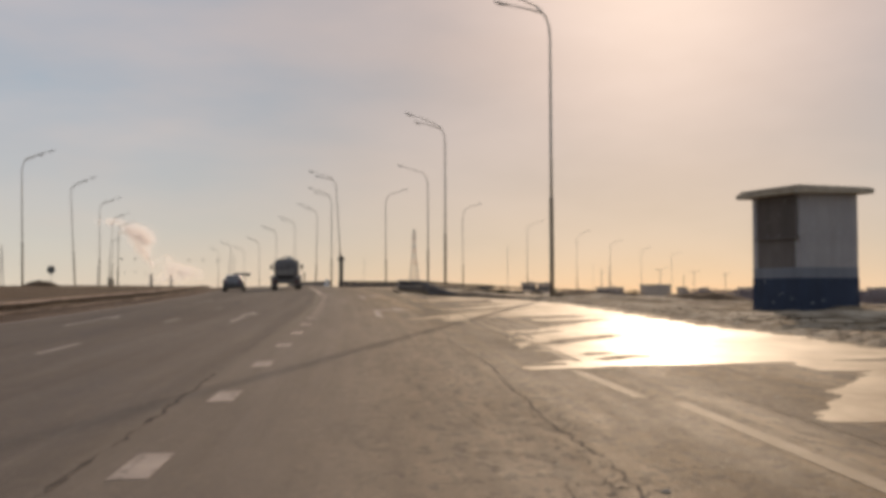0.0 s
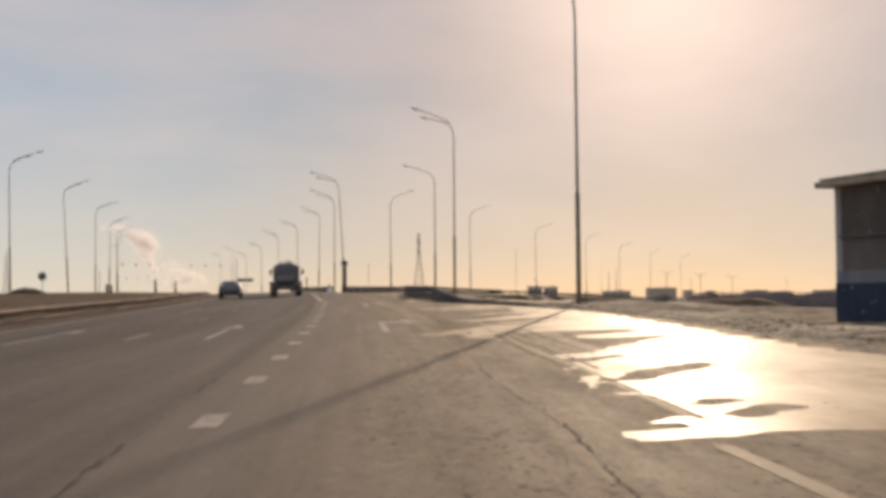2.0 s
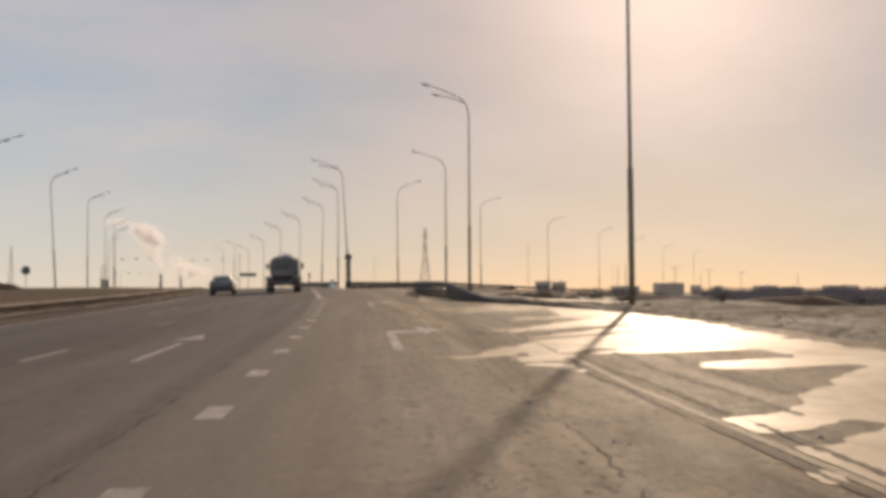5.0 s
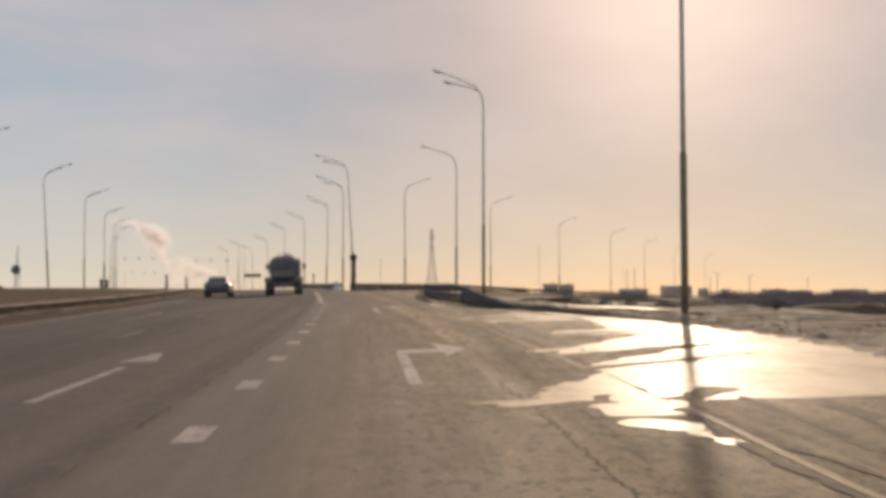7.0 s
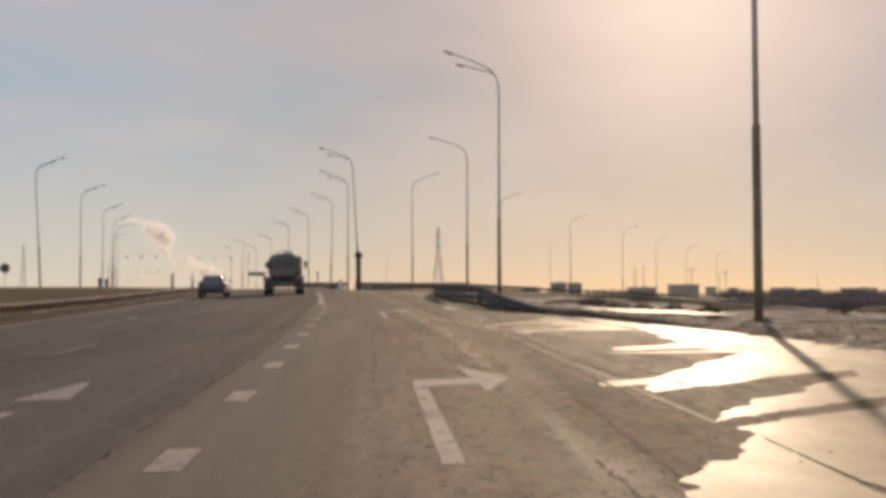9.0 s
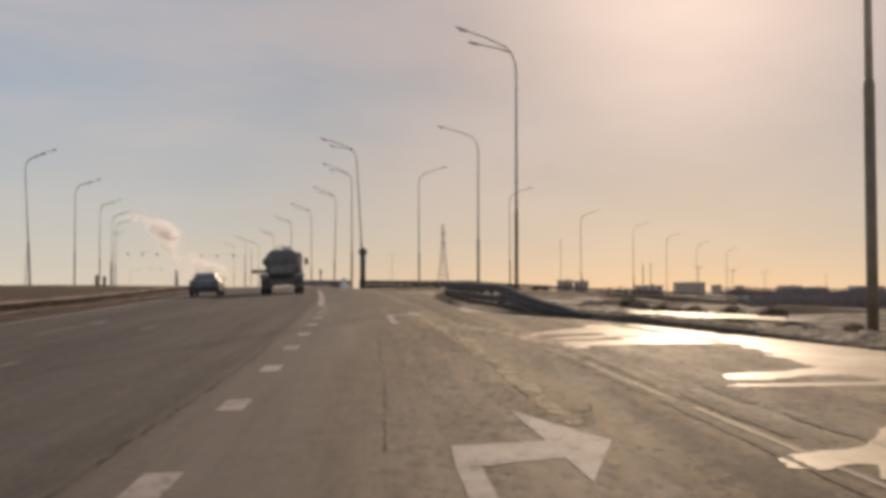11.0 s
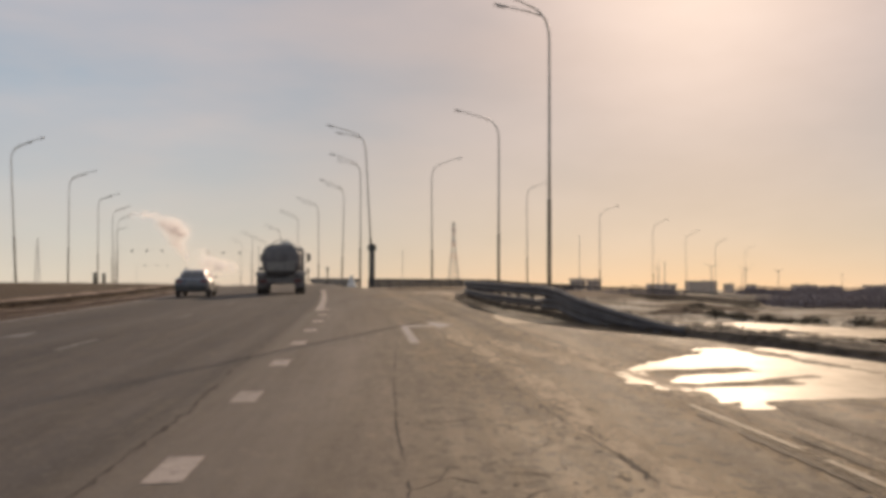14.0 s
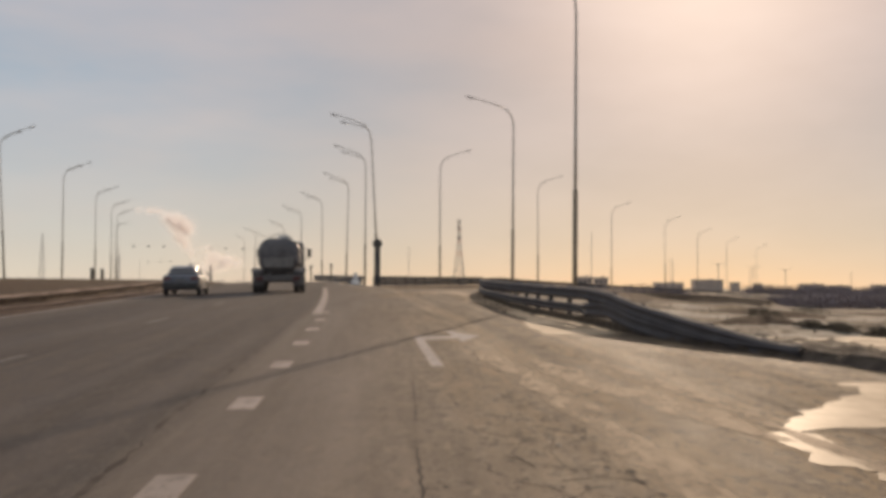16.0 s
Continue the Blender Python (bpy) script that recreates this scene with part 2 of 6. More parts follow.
    exit_lane = a.math("MULTIPLY", calc("SUBTRACT", u, 0.9), 0.8)
    base = a.mix(a.math("MULTIPLY", a.math("MULTIPLY", pits, exit_lane), 0.68), base, (0.050, 0.039, 0.029))
    outer = t.nodes.new("ShaderNodeMapRange")
    outer.inputs[1].default_value, outer.inputs[2].default_value = 2.7, 3.7
    t.links.new(u, outer.inputs[0])
    early = t.nodes.new("ShaderNodeMapRange")
    early.inputs[1].default_value, early.inputs[2].default_value, early.inputs[3].default_value, early.inputs[4].default_value = 24.0, 36.0, 1.0, 0.0
    t.links.new(xyz.outputs[1], early.inputs[0])
    # paler lanes on the first stretch, darker surface outside the edge line
    base = a.mix(a.math("MULTIPLY", a.math("MULTIPLY", early.outputs[0], a.math("SUBTRACT", 1.0, outer.outputs[0])), 0.12), base, (0.32, 0.25, 0.195))
    base = a.mix(a.math("MULTIPLY", outer.outputs[0], a.math("ADD", a.math("MULTIPLY", early.outputs[0], 0.16), 0.10)), base, (0.07, 0.05, 0.03))
    base = a.mix(a.math("MULTIPLY", fine, 0.25), base, (0.17, 0.14, 0.11))
    base = a.mix(a.math("MULTIPLY", grit, 0.5), base, (0.24, 0.20, 0.155))
    a.colour(base).rough(blot, 0.68, 0.86)
    a.bump(a.math("ADD", a.math("MULTIPLY", fine, 0.5), a.math("ADD", a.math("MULTIPLY", a.noise(9, 5, 0.7), 0.35), a.math("MULTIPLY", grit, 0.3))), 0.55, 0.014)
    return a.m


ASPHALT = make_asphalt("asphalt", 0.2, 4.4)
SHOULDER = make_asphalt("silted_asphalt", 0.2, 4.4)


def make_paint(name, white, grey, under, lo, hi, wornness):
    p = Mat(name, rough=0.75, spec=0.3)
    wear = p.noise(7, 5, 0.75, (1, 0.5, 1), lo, hi)
    c = p.mix(p.noise(1.2, 4, 0.6), white, grey)
    p.colour(p.mix(p.math("MULTIPLY", wear, wornness), c, under))
    p.bump(p.noise(60, 3), 0.4, 0.008)
    return p.m


PAINT = make_paint("worn_road_paint", (0.42, 0.33, 0.27), (0.30, 0.24, 0.195), (0.095, 0.078, 0.066), 0.50, 0.70, 0.8)
FADED = make_paint("faded_road_paint", (0.40, 0.33, 0.285), (0.30, 0.25, 0.215), (0.12, 0.10, 0.086), 0.46, 0.70, 0.8)
GHOST = make_paint("scoured_road_paint", (0.25, 0.208, 0.18), (0.18, 0.15, 0.13), (0.095, 0.08, 0.07), 0.42, 0.64, 0.95)
SILTED = make_paint("silted_road_paint", (0.30, 0.226, 0.152), (0.215, 0.16, 0.105), (0.22, 0.155, 0.085), 0.32, 0.58, 0.95)

tar = Mat("tar_seam", (0.035, 0.032, 0.03), 0.95, spec=0.05)
tar.colour(tar.mix(tar.noise(3, 4, 0.6), (0.07, 0.057, 0.047), (0.14, 0.113, 0.09)))
TAR = tar.m


# dark tone of the damp streaks, and of the painted shade by the guardrail
siltshade = Mat("silt_and_shade", rough=0.85, spec=0.15)
siltshade.colour(siltshade.mix(siltshade.noise(2.5, 5, 0.65, (1.5, 0.4, 1)), (0.06, 0.044, 0.029), (0.12, 0.089, 0.058)))
SILT_SHADE = siltshade.m


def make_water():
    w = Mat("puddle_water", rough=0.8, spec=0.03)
    # pale silt below; part of the reflected sky glare is also in this colour
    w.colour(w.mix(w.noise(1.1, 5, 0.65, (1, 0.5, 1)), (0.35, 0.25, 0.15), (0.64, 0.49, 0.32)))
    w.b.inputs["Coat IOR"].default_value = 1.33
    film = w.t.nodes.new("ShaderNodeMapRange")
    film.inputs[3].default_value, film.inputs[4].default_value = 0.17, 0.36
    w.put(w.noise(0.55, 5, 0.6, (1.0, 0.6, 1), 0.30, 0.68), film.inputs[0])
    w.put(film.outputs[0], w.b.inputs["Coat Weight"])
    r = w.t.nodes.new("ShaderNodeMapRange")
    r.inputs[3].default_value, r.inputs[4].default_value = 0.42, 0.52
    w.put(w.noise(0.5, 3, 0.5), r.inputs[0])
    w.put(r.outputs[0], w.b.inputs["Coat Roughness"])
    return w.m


WATER = make_water()


def make_soil():
    s = Mat("bare_soil", rough=0.95, spec=0.1)
    big, mid, fine = s.noise(0.05, 5, 0.6), s.noise(0.5, 6, 0.65, (0.5, 1.6, 1)), s.noise(9, 4, 0.7)
    c = s.mix(big, (0.088, 0.055, 0.033), (0.14, 0.090, 0.055))
    c = s.mix(s.math("MULTIPLY", mid, 0.5), c, (0.20, 0.145, 0.098))
    c = s.mix(s.math("MULTIPLY", fine, 0.45), c, (0.06, 0.042, 0.028))
    s.colour(c).bump(s.math("ADD", s.math("MULTIPLY", mid, 0.7), s.math("MULTIPLY", fine, 0.3)), 0.9, 0.08)
    return s.m


SOIL = make_soil()


def make_verge():
    s = Mat("thawing_verge", rough=0.95, spec=0.05)
    mid, fine = s.noise(0.5, 7, 0.66, (0.45, 1.5, 1)), s.noise(7, 5, 0.7)
    icy = s.noise(0.16, 6, 0.62, (0.45, 1.5, 1), 0.50, 0.58)
    c = s.mix(mid, (0.18, 0.128, 0.08), (0.44, 0.34, 0.225))
    c = s.mix(s.math("MULTIPLY", s.noise(0.2, 8, 0.76, (0.6, 1.3, 1), 0.46, 0.57), 0.9), c, (0.075, 0.054, 0.034))
    c = s.mix(s.math("MULTIPLY", fine, 0.4), c, (0.10, 0.073, 0.047))
    c = s.mix(s.math("MULTIPLY", icy, 0.7), c, (0.56, 0.47, 0.36))
    c = s.mix(s.math("MULTIPLY", s.noise(1.3, 6, 0.75, (0.5, 1.2, 1), 0.50, 0.58), 0.6), c, (0.62, 0.53, 0.42))
    c = s.mix(s.math("MULTIPLY", s.noise(0.9, 6, 0.75, (0.45, 1.4, 1), 0.52, 0.60), 0.75), c, (0.06, 0.044, 0.03))
    s.colour(c).rough(icy, 0.97, 0.88)
    s.bump(s.math("ADD", s.math("MULTIPLY", mid, 0.6), s.math("MULTIPLY", fine, 0.4)), 0.9, 0.07)
    return s.m


VERGE = make_verge()

ice = Mat("dirty_ice", rough=0.8, spec=0.12)
ice.colour(ice.mix(ice.noise(1.4, 5, 0.65), (0.50, 0.42, 0.32), (0.19, 0.142, 0.095))).rough(ice.noise(2, 4), 0.75, 0.95)
ice.bump(ice.math("ADD", ice.math("MULTIPLY", ice.noise(7, 6, 0.7), 0.6), ice.math("MULTIPLY", ice.noise(32, 4, 0.7), 0.4)), 0.9, 0.05)
ICE = ice.m

damp = Mat("damp_soil", rough=0.9, spec=0.15)
damp.colour(damp.mix(damp.noise(0.6, 6, 0.65, (1.6, 0.3, 1)), (0.055, 0.031, 0.019), (0.125, 0.074, 0.045)))
damp.bump(damp.noise(6, 5), 0.8, 0.05)
DAMP = damp.m
# darkest earth tone, for the median edging and the ramp bank
dkearth = Mat("dark_earth", rough=0.95, spec=0.02)
dkearth.colour(dkearth.mix(dkearth.noise(2.0, 5, 0.65), (0.030, 0.022, 0.017), (0.085, 0.064, 0.048)))
mudm = Mat("splashed_mud", rough=0.9, spec=0.1)
mudm.colour(mudm.mix(mudm.noise(1.6, 6, 0.7), (0.055, 0.042, 0.033), (0.16, 0.125, 0.095)))
mudm.bump(mudm.noise(9, 5, 0.7), 0.8, 0.04)
MUD = mudm.m
dkearth.bump(dkearth.noise(9, 5, 0.7), 0.8, 0.04)
DARK_EARTH = dkearth.m
dusty = Mat("pale_road_dust", rough=0.95, spec=0.1)
dusty.colour(dusty.mix(dusty.noise(0.8, 6, 0.7, (1.6, 0.35, 1), 0.38, 0.6), (0.17, 0.118, 0.083), (0.42, 0.305, 0.225)))
dusty.bump(dusty.noise(9, 5), 0.7, 0.03)
DUST = dusty.m


def make_sand():
    """Blown sand that thins out at its edges, by the cover stored with the mesh."""
    s = Mat("blown_sand", rough=0.85, spec=0.30)
    s.colour(s.mix(s.noise(5, 6, 0.7, (1.4, 0.5, 1)), (0.40, 0.285, 0.175), (0.58, 0.42, 0.265)))
    s.bump(s.noise(40, 4, 0.7), 0.3, 0.004)
    cover = s.t.nodes.new("ShaderNodeAttribute")
    cover.attribute_name = "cover"
    ragged = s.math("ADD", s.math("MULTIPLY", s.noise(3.2, 7, 0.75, (1.8, 0.6, 1), 0.32, 0.68), 0.75), s.math("MULTIPLY", s.noise(0.45, 3, 0.6, (1, 1, 1), 0.3, 0.7), 0.25))
    r = s.t.nodes.new("ShaderNodeMapRange")
    r.interpolation_type = "SMOOTHSTEP"
    r.inputs[1].default_value, r.inputs[2].default_value, r.inputs[4].default_value = 0.08, 0.72, 0.74
    s.t.links.new(s.math("MULTIPLY", ragged, s.math("MULTIPLY", cover.outputs["Fac"], 1.35)), r.inputs[0])
    s.t.links.new(r.outputs[0], s.b.inputs["Alpha"])
    return s.m


SAND = make_sand()

conc = Mat("weathered_concrete", rough=0.9, spec=0.12)
conc.colour(conc.mix(conc.noise(1.5, 6, 0.7), (0.24, 0.215, 0.185), (0.38, 0.345, 0.30)))
conc.bump(conc.noise(30, 4), 0.4, 0.01)
CONCRETE = conc.m

dkc = Mat("mud_splashed_concrete", rough=0.95, spec=0.06)
dkc.colour(dkc.mix(dkc.noise(2.0, 6, 0.7), (0.075, 0.060, 0.046), (0.19, 0.155, 0.118)))
dkc.bump(dkc.noise(18, 4), 0.5, 0.012)
KERB = dkc.m


def metal_paint(name, a, b, rough=0.5, metal=0.6, scale=3.0):
    g = Mat(name, rough=rough, metal=metal)
    g.colour(g.mix(g.noise(scale, 5, 0.65), a, b)).rough(g.noise(scale * 2, 4), rough - 0.1, rough + 0.15)
    g.bump(g.noise(40, 3), 0.1, 0.003)
    return g.m


GALV = metal_paint("galvanised_steel", (0.42, 0.385, 0.33), (0.56, 0.52, 0.455), 0.6, 0.2)
SLEEVE = metal_paint("rusty_lower_tube", (0.17, 0.135, 0.095), (0.27, 0.22, 0.16), 0.7, 0.1)
HEADM = metal_paint("grey_lamp_head", (0.30, 0.285, 0.26), (0.42, 0.40, 0.37), 0.5, 0.2)
RAILM = metal_paint("muddy_guardrail_steel", (0.048, 0.042, 0.043), (0.092, 0.081, 0.080), 0.75, 0.0, 2.0)
DARKM = metal_paint("dark_painted_steel", (0.035, 0.035, 0.036), (0.07, 0.068, 0.065), 0.5, 0.3)
LATTICE = metal_paint("pylon_steel", (0.30, 0.28, 0.26), (0.40, 0.37, 0.34), 0.6, 0.4)
REDM = metal_paint("red_band_paint", (0.26, 0.10, 0.08), (0.34, 0.14, 0.11), 0.6, 0.1)
SIGNBACK = metal_paint("grey_sign_back", (0.09, 0.09, 0.09), (0.15, 0.15, 0.145), 0.55, 0.4)
WHITEP = metal_paint("white_plastic", (0.60, 0.58, 0.55), (0.74, 0.72, 0.69), 0.5, 0.0)


def plaster(name, a, b, streaks):
    p = Mat(name, rough=0.88)
    big, run = p.noise(0.9, 5, 0.65), p.noise(3.0, 5, 0.7, (1, 1, 0.12))
    c = p.mix(big, a, b)
    c = p.mix(p.math("MULTIPLY", run, 0.55), c, streaks)
    chips = p.noise(4.5, 4, 0.6, (1, 1, 1), 0.66, 0.70)
    p.colour(p.mix(p.math("MULTIPLY", chips, 0.6), c, (0.42, 0.40, 0.37)))
    p.bump(p.noise(16, 5), 0.35, 0.01)
    return p.m


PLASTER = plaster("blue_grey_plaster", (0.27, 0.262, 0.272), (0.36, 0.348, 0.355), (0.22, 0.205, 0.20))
# brown plaster, darkened: the road-facing wall's shade is in this colour
SHADE_PLASTER = plaster("shade_brown_plaster", (0.112, 0.097, 0.09), (0.165, 0.144, 0.133), (0.09, 0.076, 0.068))
BOARD = plaster("weathered_brown_boards", (0.078, 0.064, 0.057), (0.125, 0.104, 0.093), (0.062, 0.051, 0.045))
BLUEP = plaster("blue_plinth_paint", (0.018, 0.030, 0.064), (0.028, 0.043, 0.084), (0.016, 0.022, 0.038))
BANDP = plaster("pale_blue_band", (0.15, 0.165, 0.20), (0.20, 0.21, 0.24), (0.11, 0.12, 0.145))
ROOFP = plaster("roof_slab", (0.34, 0.29, 0.22), (0.44, 0.38, 0.30), (0.20, 0.17, 0.13))

CARPAINT = metal_paint("dusty_grey_car_paint", (0.055, 0.055, 0.068), (0.105, 0.10, 0.118), 0.35, 0.35)
for node in CARPAINT.node_tree.nodes:
    if node.type == "BSDF_PRINCIPLED":
        node.inputs["Coat Weight"].default_value, node.inputs["Coat Roughness"].default_value = 1.0, 0.16
TRUCKP = metal_paint("dusty_grey_truck_paint", (0.14, 0.13, 0.125), (0.24, 0.22, 0.20), 0.5, 0.1)
CHASSIS = metal_paint("dusty_chassis_paint", (0.10, 0.09, 0.088), (0.18, 0.165, 0.155), 0.7, 0.0)
TANKP = metal_paint("dirty_tank_paint", (0.085, 0.08, 0.083), (0.165, 0.152, 0.15), 0.45, 0.2)
rub = Mat("rubber", (0.02, 0.02, 0.02), 0.85)
rub.colour(rub.mix(rub.noise(6, 4), (0.03, 0.028, 0.026), (0.10, 0.09, 0.08)))
RUBBER = rub.m
gl = Mat("tinted_car_glass", (0.02, 0.022, 0.025), 0.06, spec=0.8)
GLASS = gl.m
tl = Mat("red_lamp_plastic", (0.10, 0.014, 0.012), 0.35)
TAIL = tl.m
lens = Mat("lamp_glass", (0.5, 0.5, 0.48), 0.2)
LENS = lens.m

trees = Mat("far_treeline", rough=0.95)
# lifted violet-grey: the haze of distance is put into the twig colour
trees.colour(trees.mix(trees.noise(0.05, 5, 0.65), (0.19, 0.158, 0.162), (0.26, 0.215, 0.218)))
TREES = trees.m
bld = Mat("far_building", rough=0.9)
# walls lightened, with distance haze mixed into their colour
bld.colour(bld.mix(bld.random(), (0.50, 0.405, 0.335), (0.64, 0.52, 0.43)))
BUILD = bld.m
BUILDWIN = Mat("far_window", (0.12, 0.115, 0.115), 0.3).m
bush = Mat("dry_scrub", rough=0.95)
bush.colour(bush.mix(bush.noise(3, 4), (0.055, 0.045, 0.032), (0.13, 0.105, 0.07)))
SCRUB = bush.m


def make_steam():
    m = bpy.data.materials.new("steam")
    m.use_nodes = True
    t = m.node_tree
    t.nodes.remove(t.nodes["Principled BSDF"])
    clear, lit, fuzz = (t.nodes.new("ShaderNodeBsdf" + k) for k in ("Transparent", "Translucent", "Diffuse"))
    lit.inputs[0].default_value = fuzz.inputs[0].default_value = (0.97, 0.93, 0.91, 1)
    both_ways, blend = t.nodes.new("ShaderNodeMixShader"), t.nodes.new("ShaderNodeMixShader")
    both_ways.inputs[0].default_value = 0.15
    blend.inputs[0].default_value = 0.4
    t.links.new(lit.outputs[0], both_ways.inputs[1])
    t.links.new(fuzz.outputs[0], both_ways.inputs[2])
    t.links.new(clear.outputs[0], blend.inputs[1])
    t.links.new(both_ways.outputs[0], blend.inputs[2])
    t.links.new(blend.outputs[0], t.nodes["Material Output"].inputs[0])
    return m


STEAM = make_steam()

# ---- the lie of the land ----
RADIUS = 1250.0                      # the carriageway bends to the left
CROSS = 0.021                        # and falls to the left


def seam(y):
    """x of the dashed line between the exit lane and the through lanes."""
    return -1.43 - y * y / (2 * RADIUS)


def profile(y):
    """Height of the road along its length: a gentle rise, then a crest."""
    if y < 120:
        return 0.016 * y
    d = min(y, 148.0) - 120
    return 1.92 + 0.016 * d - 2.8e-4 * d * d - 0.0005 * max(y - 148.0, 0.0)


def road_z(x, y):
    u = x - seam(y)
    return profile(y) + CROSS * max(-14.0, min(u, 9.5))


def smooth(a, b, v):
    k = max(0.0, min(1.0, (v - a) / (b - a)))
    return k * k * (3 - 2 * k)


KERB_LINE = [(7.2, -30), (7.2, 5), (7.15, 16), (7.13, 28), (7.15, 35), (6.5, 41.5), (5.5, 47), (4.8, 50.8), (4.2, 53.6), (3.6, 56.2), (3.15, 59.0), (2.8, 62.5), (2.4, 66), (2.0, 71), (1.8, 80), (2.05, 88), (2.6, 97), (3.9, 108), (6.9, 122), (11.2, 137), (16.5, 152)]
RAMP = [(-1.9, 62), (-1.9, 80), (-1.3, 96), (0.4, 112), (4.4, 132), (10.2, 152), (20.8, 177), (34.5, 203), (49.5, 235), (64, 267), (81, 305), (112, 375)]
RAMP_Z = [(62, 1.0), (112, 1.6), (150, 1.4), (168, 1.28), (200, 0.8), (235, 0.25), (262, -0.5), (306, -1.4), (375, -2.6)]


def along(points, y):
    ys = [p[1] for p in points]
    return float(np.interp(y, ys, [p[0] for p in points]))


def kerb_x(y):
    return along(KERB_LINE, y)


def ramp_x(y):
    return along(RAMP, y)


def ramp_z(y):
    return float(np.interp(y, [p[0] for p in RAMP_Z], [p[1] for p in RAMP_Z])) + CROSS * 2 * (1 - smooth(90, 150, y))


def left_u(y):
    return float(np.interp(y, [25, 60], [-9.2, -9.0]))


def kerb_u(y):
    """Foot of the median's edging, across the road from the dashed line."""
    return -13.6 + 1.4 * smooth(60, 90, y)


def ground_z(x, y):
    """The open land: road embankment, left bank, right verge and the plain that falls away."""
    u = x - seam(y)
    n = noise.noise(Vector((x * 0.11, y * 0.11, 3.0)))
    m = noise.noise(Vector((x * 0.45, y * 0.45, 7.0)))
    if u < -4.0:
        edge = left_u(y)
        verge = road_z(x, y) - 0.05 + 0.05 * m
        foot = kerb_u(y)
        ridge = 0.30 * (1 - smooth(foot - 0.3, foot + 0.1, u))
        top = 1.2 + 0.0068 * max(min(y, 140.0), -30.0) + 0.002 * max(min(y, 400.0) - 140, 0) + 0.12 * n
        bank = 1 - smooth(foot - 11.0, foot - 1.0, u)
        z = (verge + ridge) * (1 - bank) + top * bank
        if u > edge - 0.4:
            z = road_z(x, y) - 0.14
        far = math.hypot(x, y)
        return z - 0.004 * max(far - 400, 0) * smooth(400, 800, far)
    kx = kerb_x(y) if y < 152 else 1e9
    if (y < 152 and x < kx + 0.05) or u < 4.0:
        return min(road_z(x, y), ramp_z(y) if 70 < y < 300 else 9.0) - 0.2
    far = math.hypot(x, y)
    az = math.degrees(math.atan2(x, max(y, 1.0)))
    d = x - kx if y < 152 else 50.0
    edge_z = min(road_z(kx, y), ramp_z(y) if y > 85 else 99.0) if y < 152 else 0.0
    slope = -0.014 * min(max(far - 70.0, 0.0), 380.0) - 0.0006 * max(far - 900, 0)
    heaps = 0.26 * n + 0.17 * m + 0.07 * noise.noise(Vector((x * 1.3, y * 1.3, 1.0)))
    rim = 0.10 * math.exp(-((d - 1.2) / 1.0) ** 2)
    near = edge_z + 0.02 + rim + heaps * smooth(0.2, 3.0, d) - 0.02 * min(d, 40.0)
    fall = smooth(66, 100, y)
    k = smooth(5 - 3 * fall, 40 - 19 * fall, d) if y < 152 else 1.0
    z = near * (1 - k) + (0.2 + slope + 0.4 * n) * k
    if 90 < y < 375:
        over = abs(x - ramp_x(y)) * 0.8 - 4.6
        bank_z = ramp_z(y) - 0.14 - 0.42 * max(over, 0.0) - (1.1 * smooth(-2.4, -0.8, over) * smooth(160, 180, y) if x > ramp_x(y) else 0.0)
        z = max(z, bank_z) if over > 0 else bank_z
    return z


# ---- builders ----


def bm_box(bm, size, at, rot=None):
    r = bmesh.ops.create_cube(bm, size=1.0)
    m = Matrix.Translation(at) @ (rot or Matrix.Identity(4)) @ Matrix.Diagonal((*size, 1))
    bmesh.ops.transform(bm, matrix=m, verts=r["verts"])
    return r["verts"]


def bm_rod(bm, a, b, r1, r2=None, seg=10, caps=True):
    a, b = Vector(a), Vector(b)
    r2 = r1 if r2 is None else r2
    turn = (b - a).to_track_quat("Z", "Y").to_matrix()
    rings = []
    for p, r in ((a, r1), (b, r2)):
        rings.append([bm.verts.new(p + turn @ Vector((r * math.cos(2 * math.pi * i / seg), r * math.sin(2 * math.pi * i / seg), 0))) for i in range(seg)])
    for i in range(seg):
        bm.faces.new((rings[0][i], rings[0][(i + 1) % seg], rings[1][(i + 1) % seg], rings[1][i]))
    if caps:
        bm.faces.new(rings[0][::-1])
        bm.faces.new(rings[1])


def bm_tube(bm, points, radii, seg=10):
    """A bent, tapering tube through the points."""
    rings = []
    pts = [Vector(p) for p in points]
    for k, p in enumerate(pts):
        d = (pts[min(k + 1, len(pts) - 1)] - pts[max(k - 1, 0)]).normalized()
        side = d.cross(Vector((0, 1, 0)))
        side = side.normalized() if side.length > 1e-3 else Vector((1, 0, 0))
        other = d.cross(side)
        rings.append([bm.verts.new(p + radii[k] * (math.cos(2 * math.pi * i / seg) * side + math.sin(2 * math.pi * i / seg) * other)) for i in range(seg)])
    for a, b in zip(rings, rings[1:]):
        for i in range(seg):
            bm.faces.new((a[i], a[(i + 1) % seg], b[(i + 1) % seg], b[i]))
    bm.faces.new(rings[0][::-1])
    bm.faces.new(rings[-1])
    bmesh.ops.recalc_face_normals(bm, faces=bm.faces[:])


def bm_loft(bm, sections):
    """Skin over closed sections of equal count, capped at both ends."""
    rings = [[bm.verts.new(p) for p in s] for s in sections]
    n = len(rings[0])
    for a, b in zip(rings, rings[1:]):
        for i in range(n):
            bm.faces.new((a[i], a[(i + 1) % n], b[(i + 1) % n], b[i]))
    bm.faces.new(rings[0][::-1])
    bm.faces.new(rings[-1])
    bmesh.ops.recalc_face_normals(bm, faces=bm.faces[:])


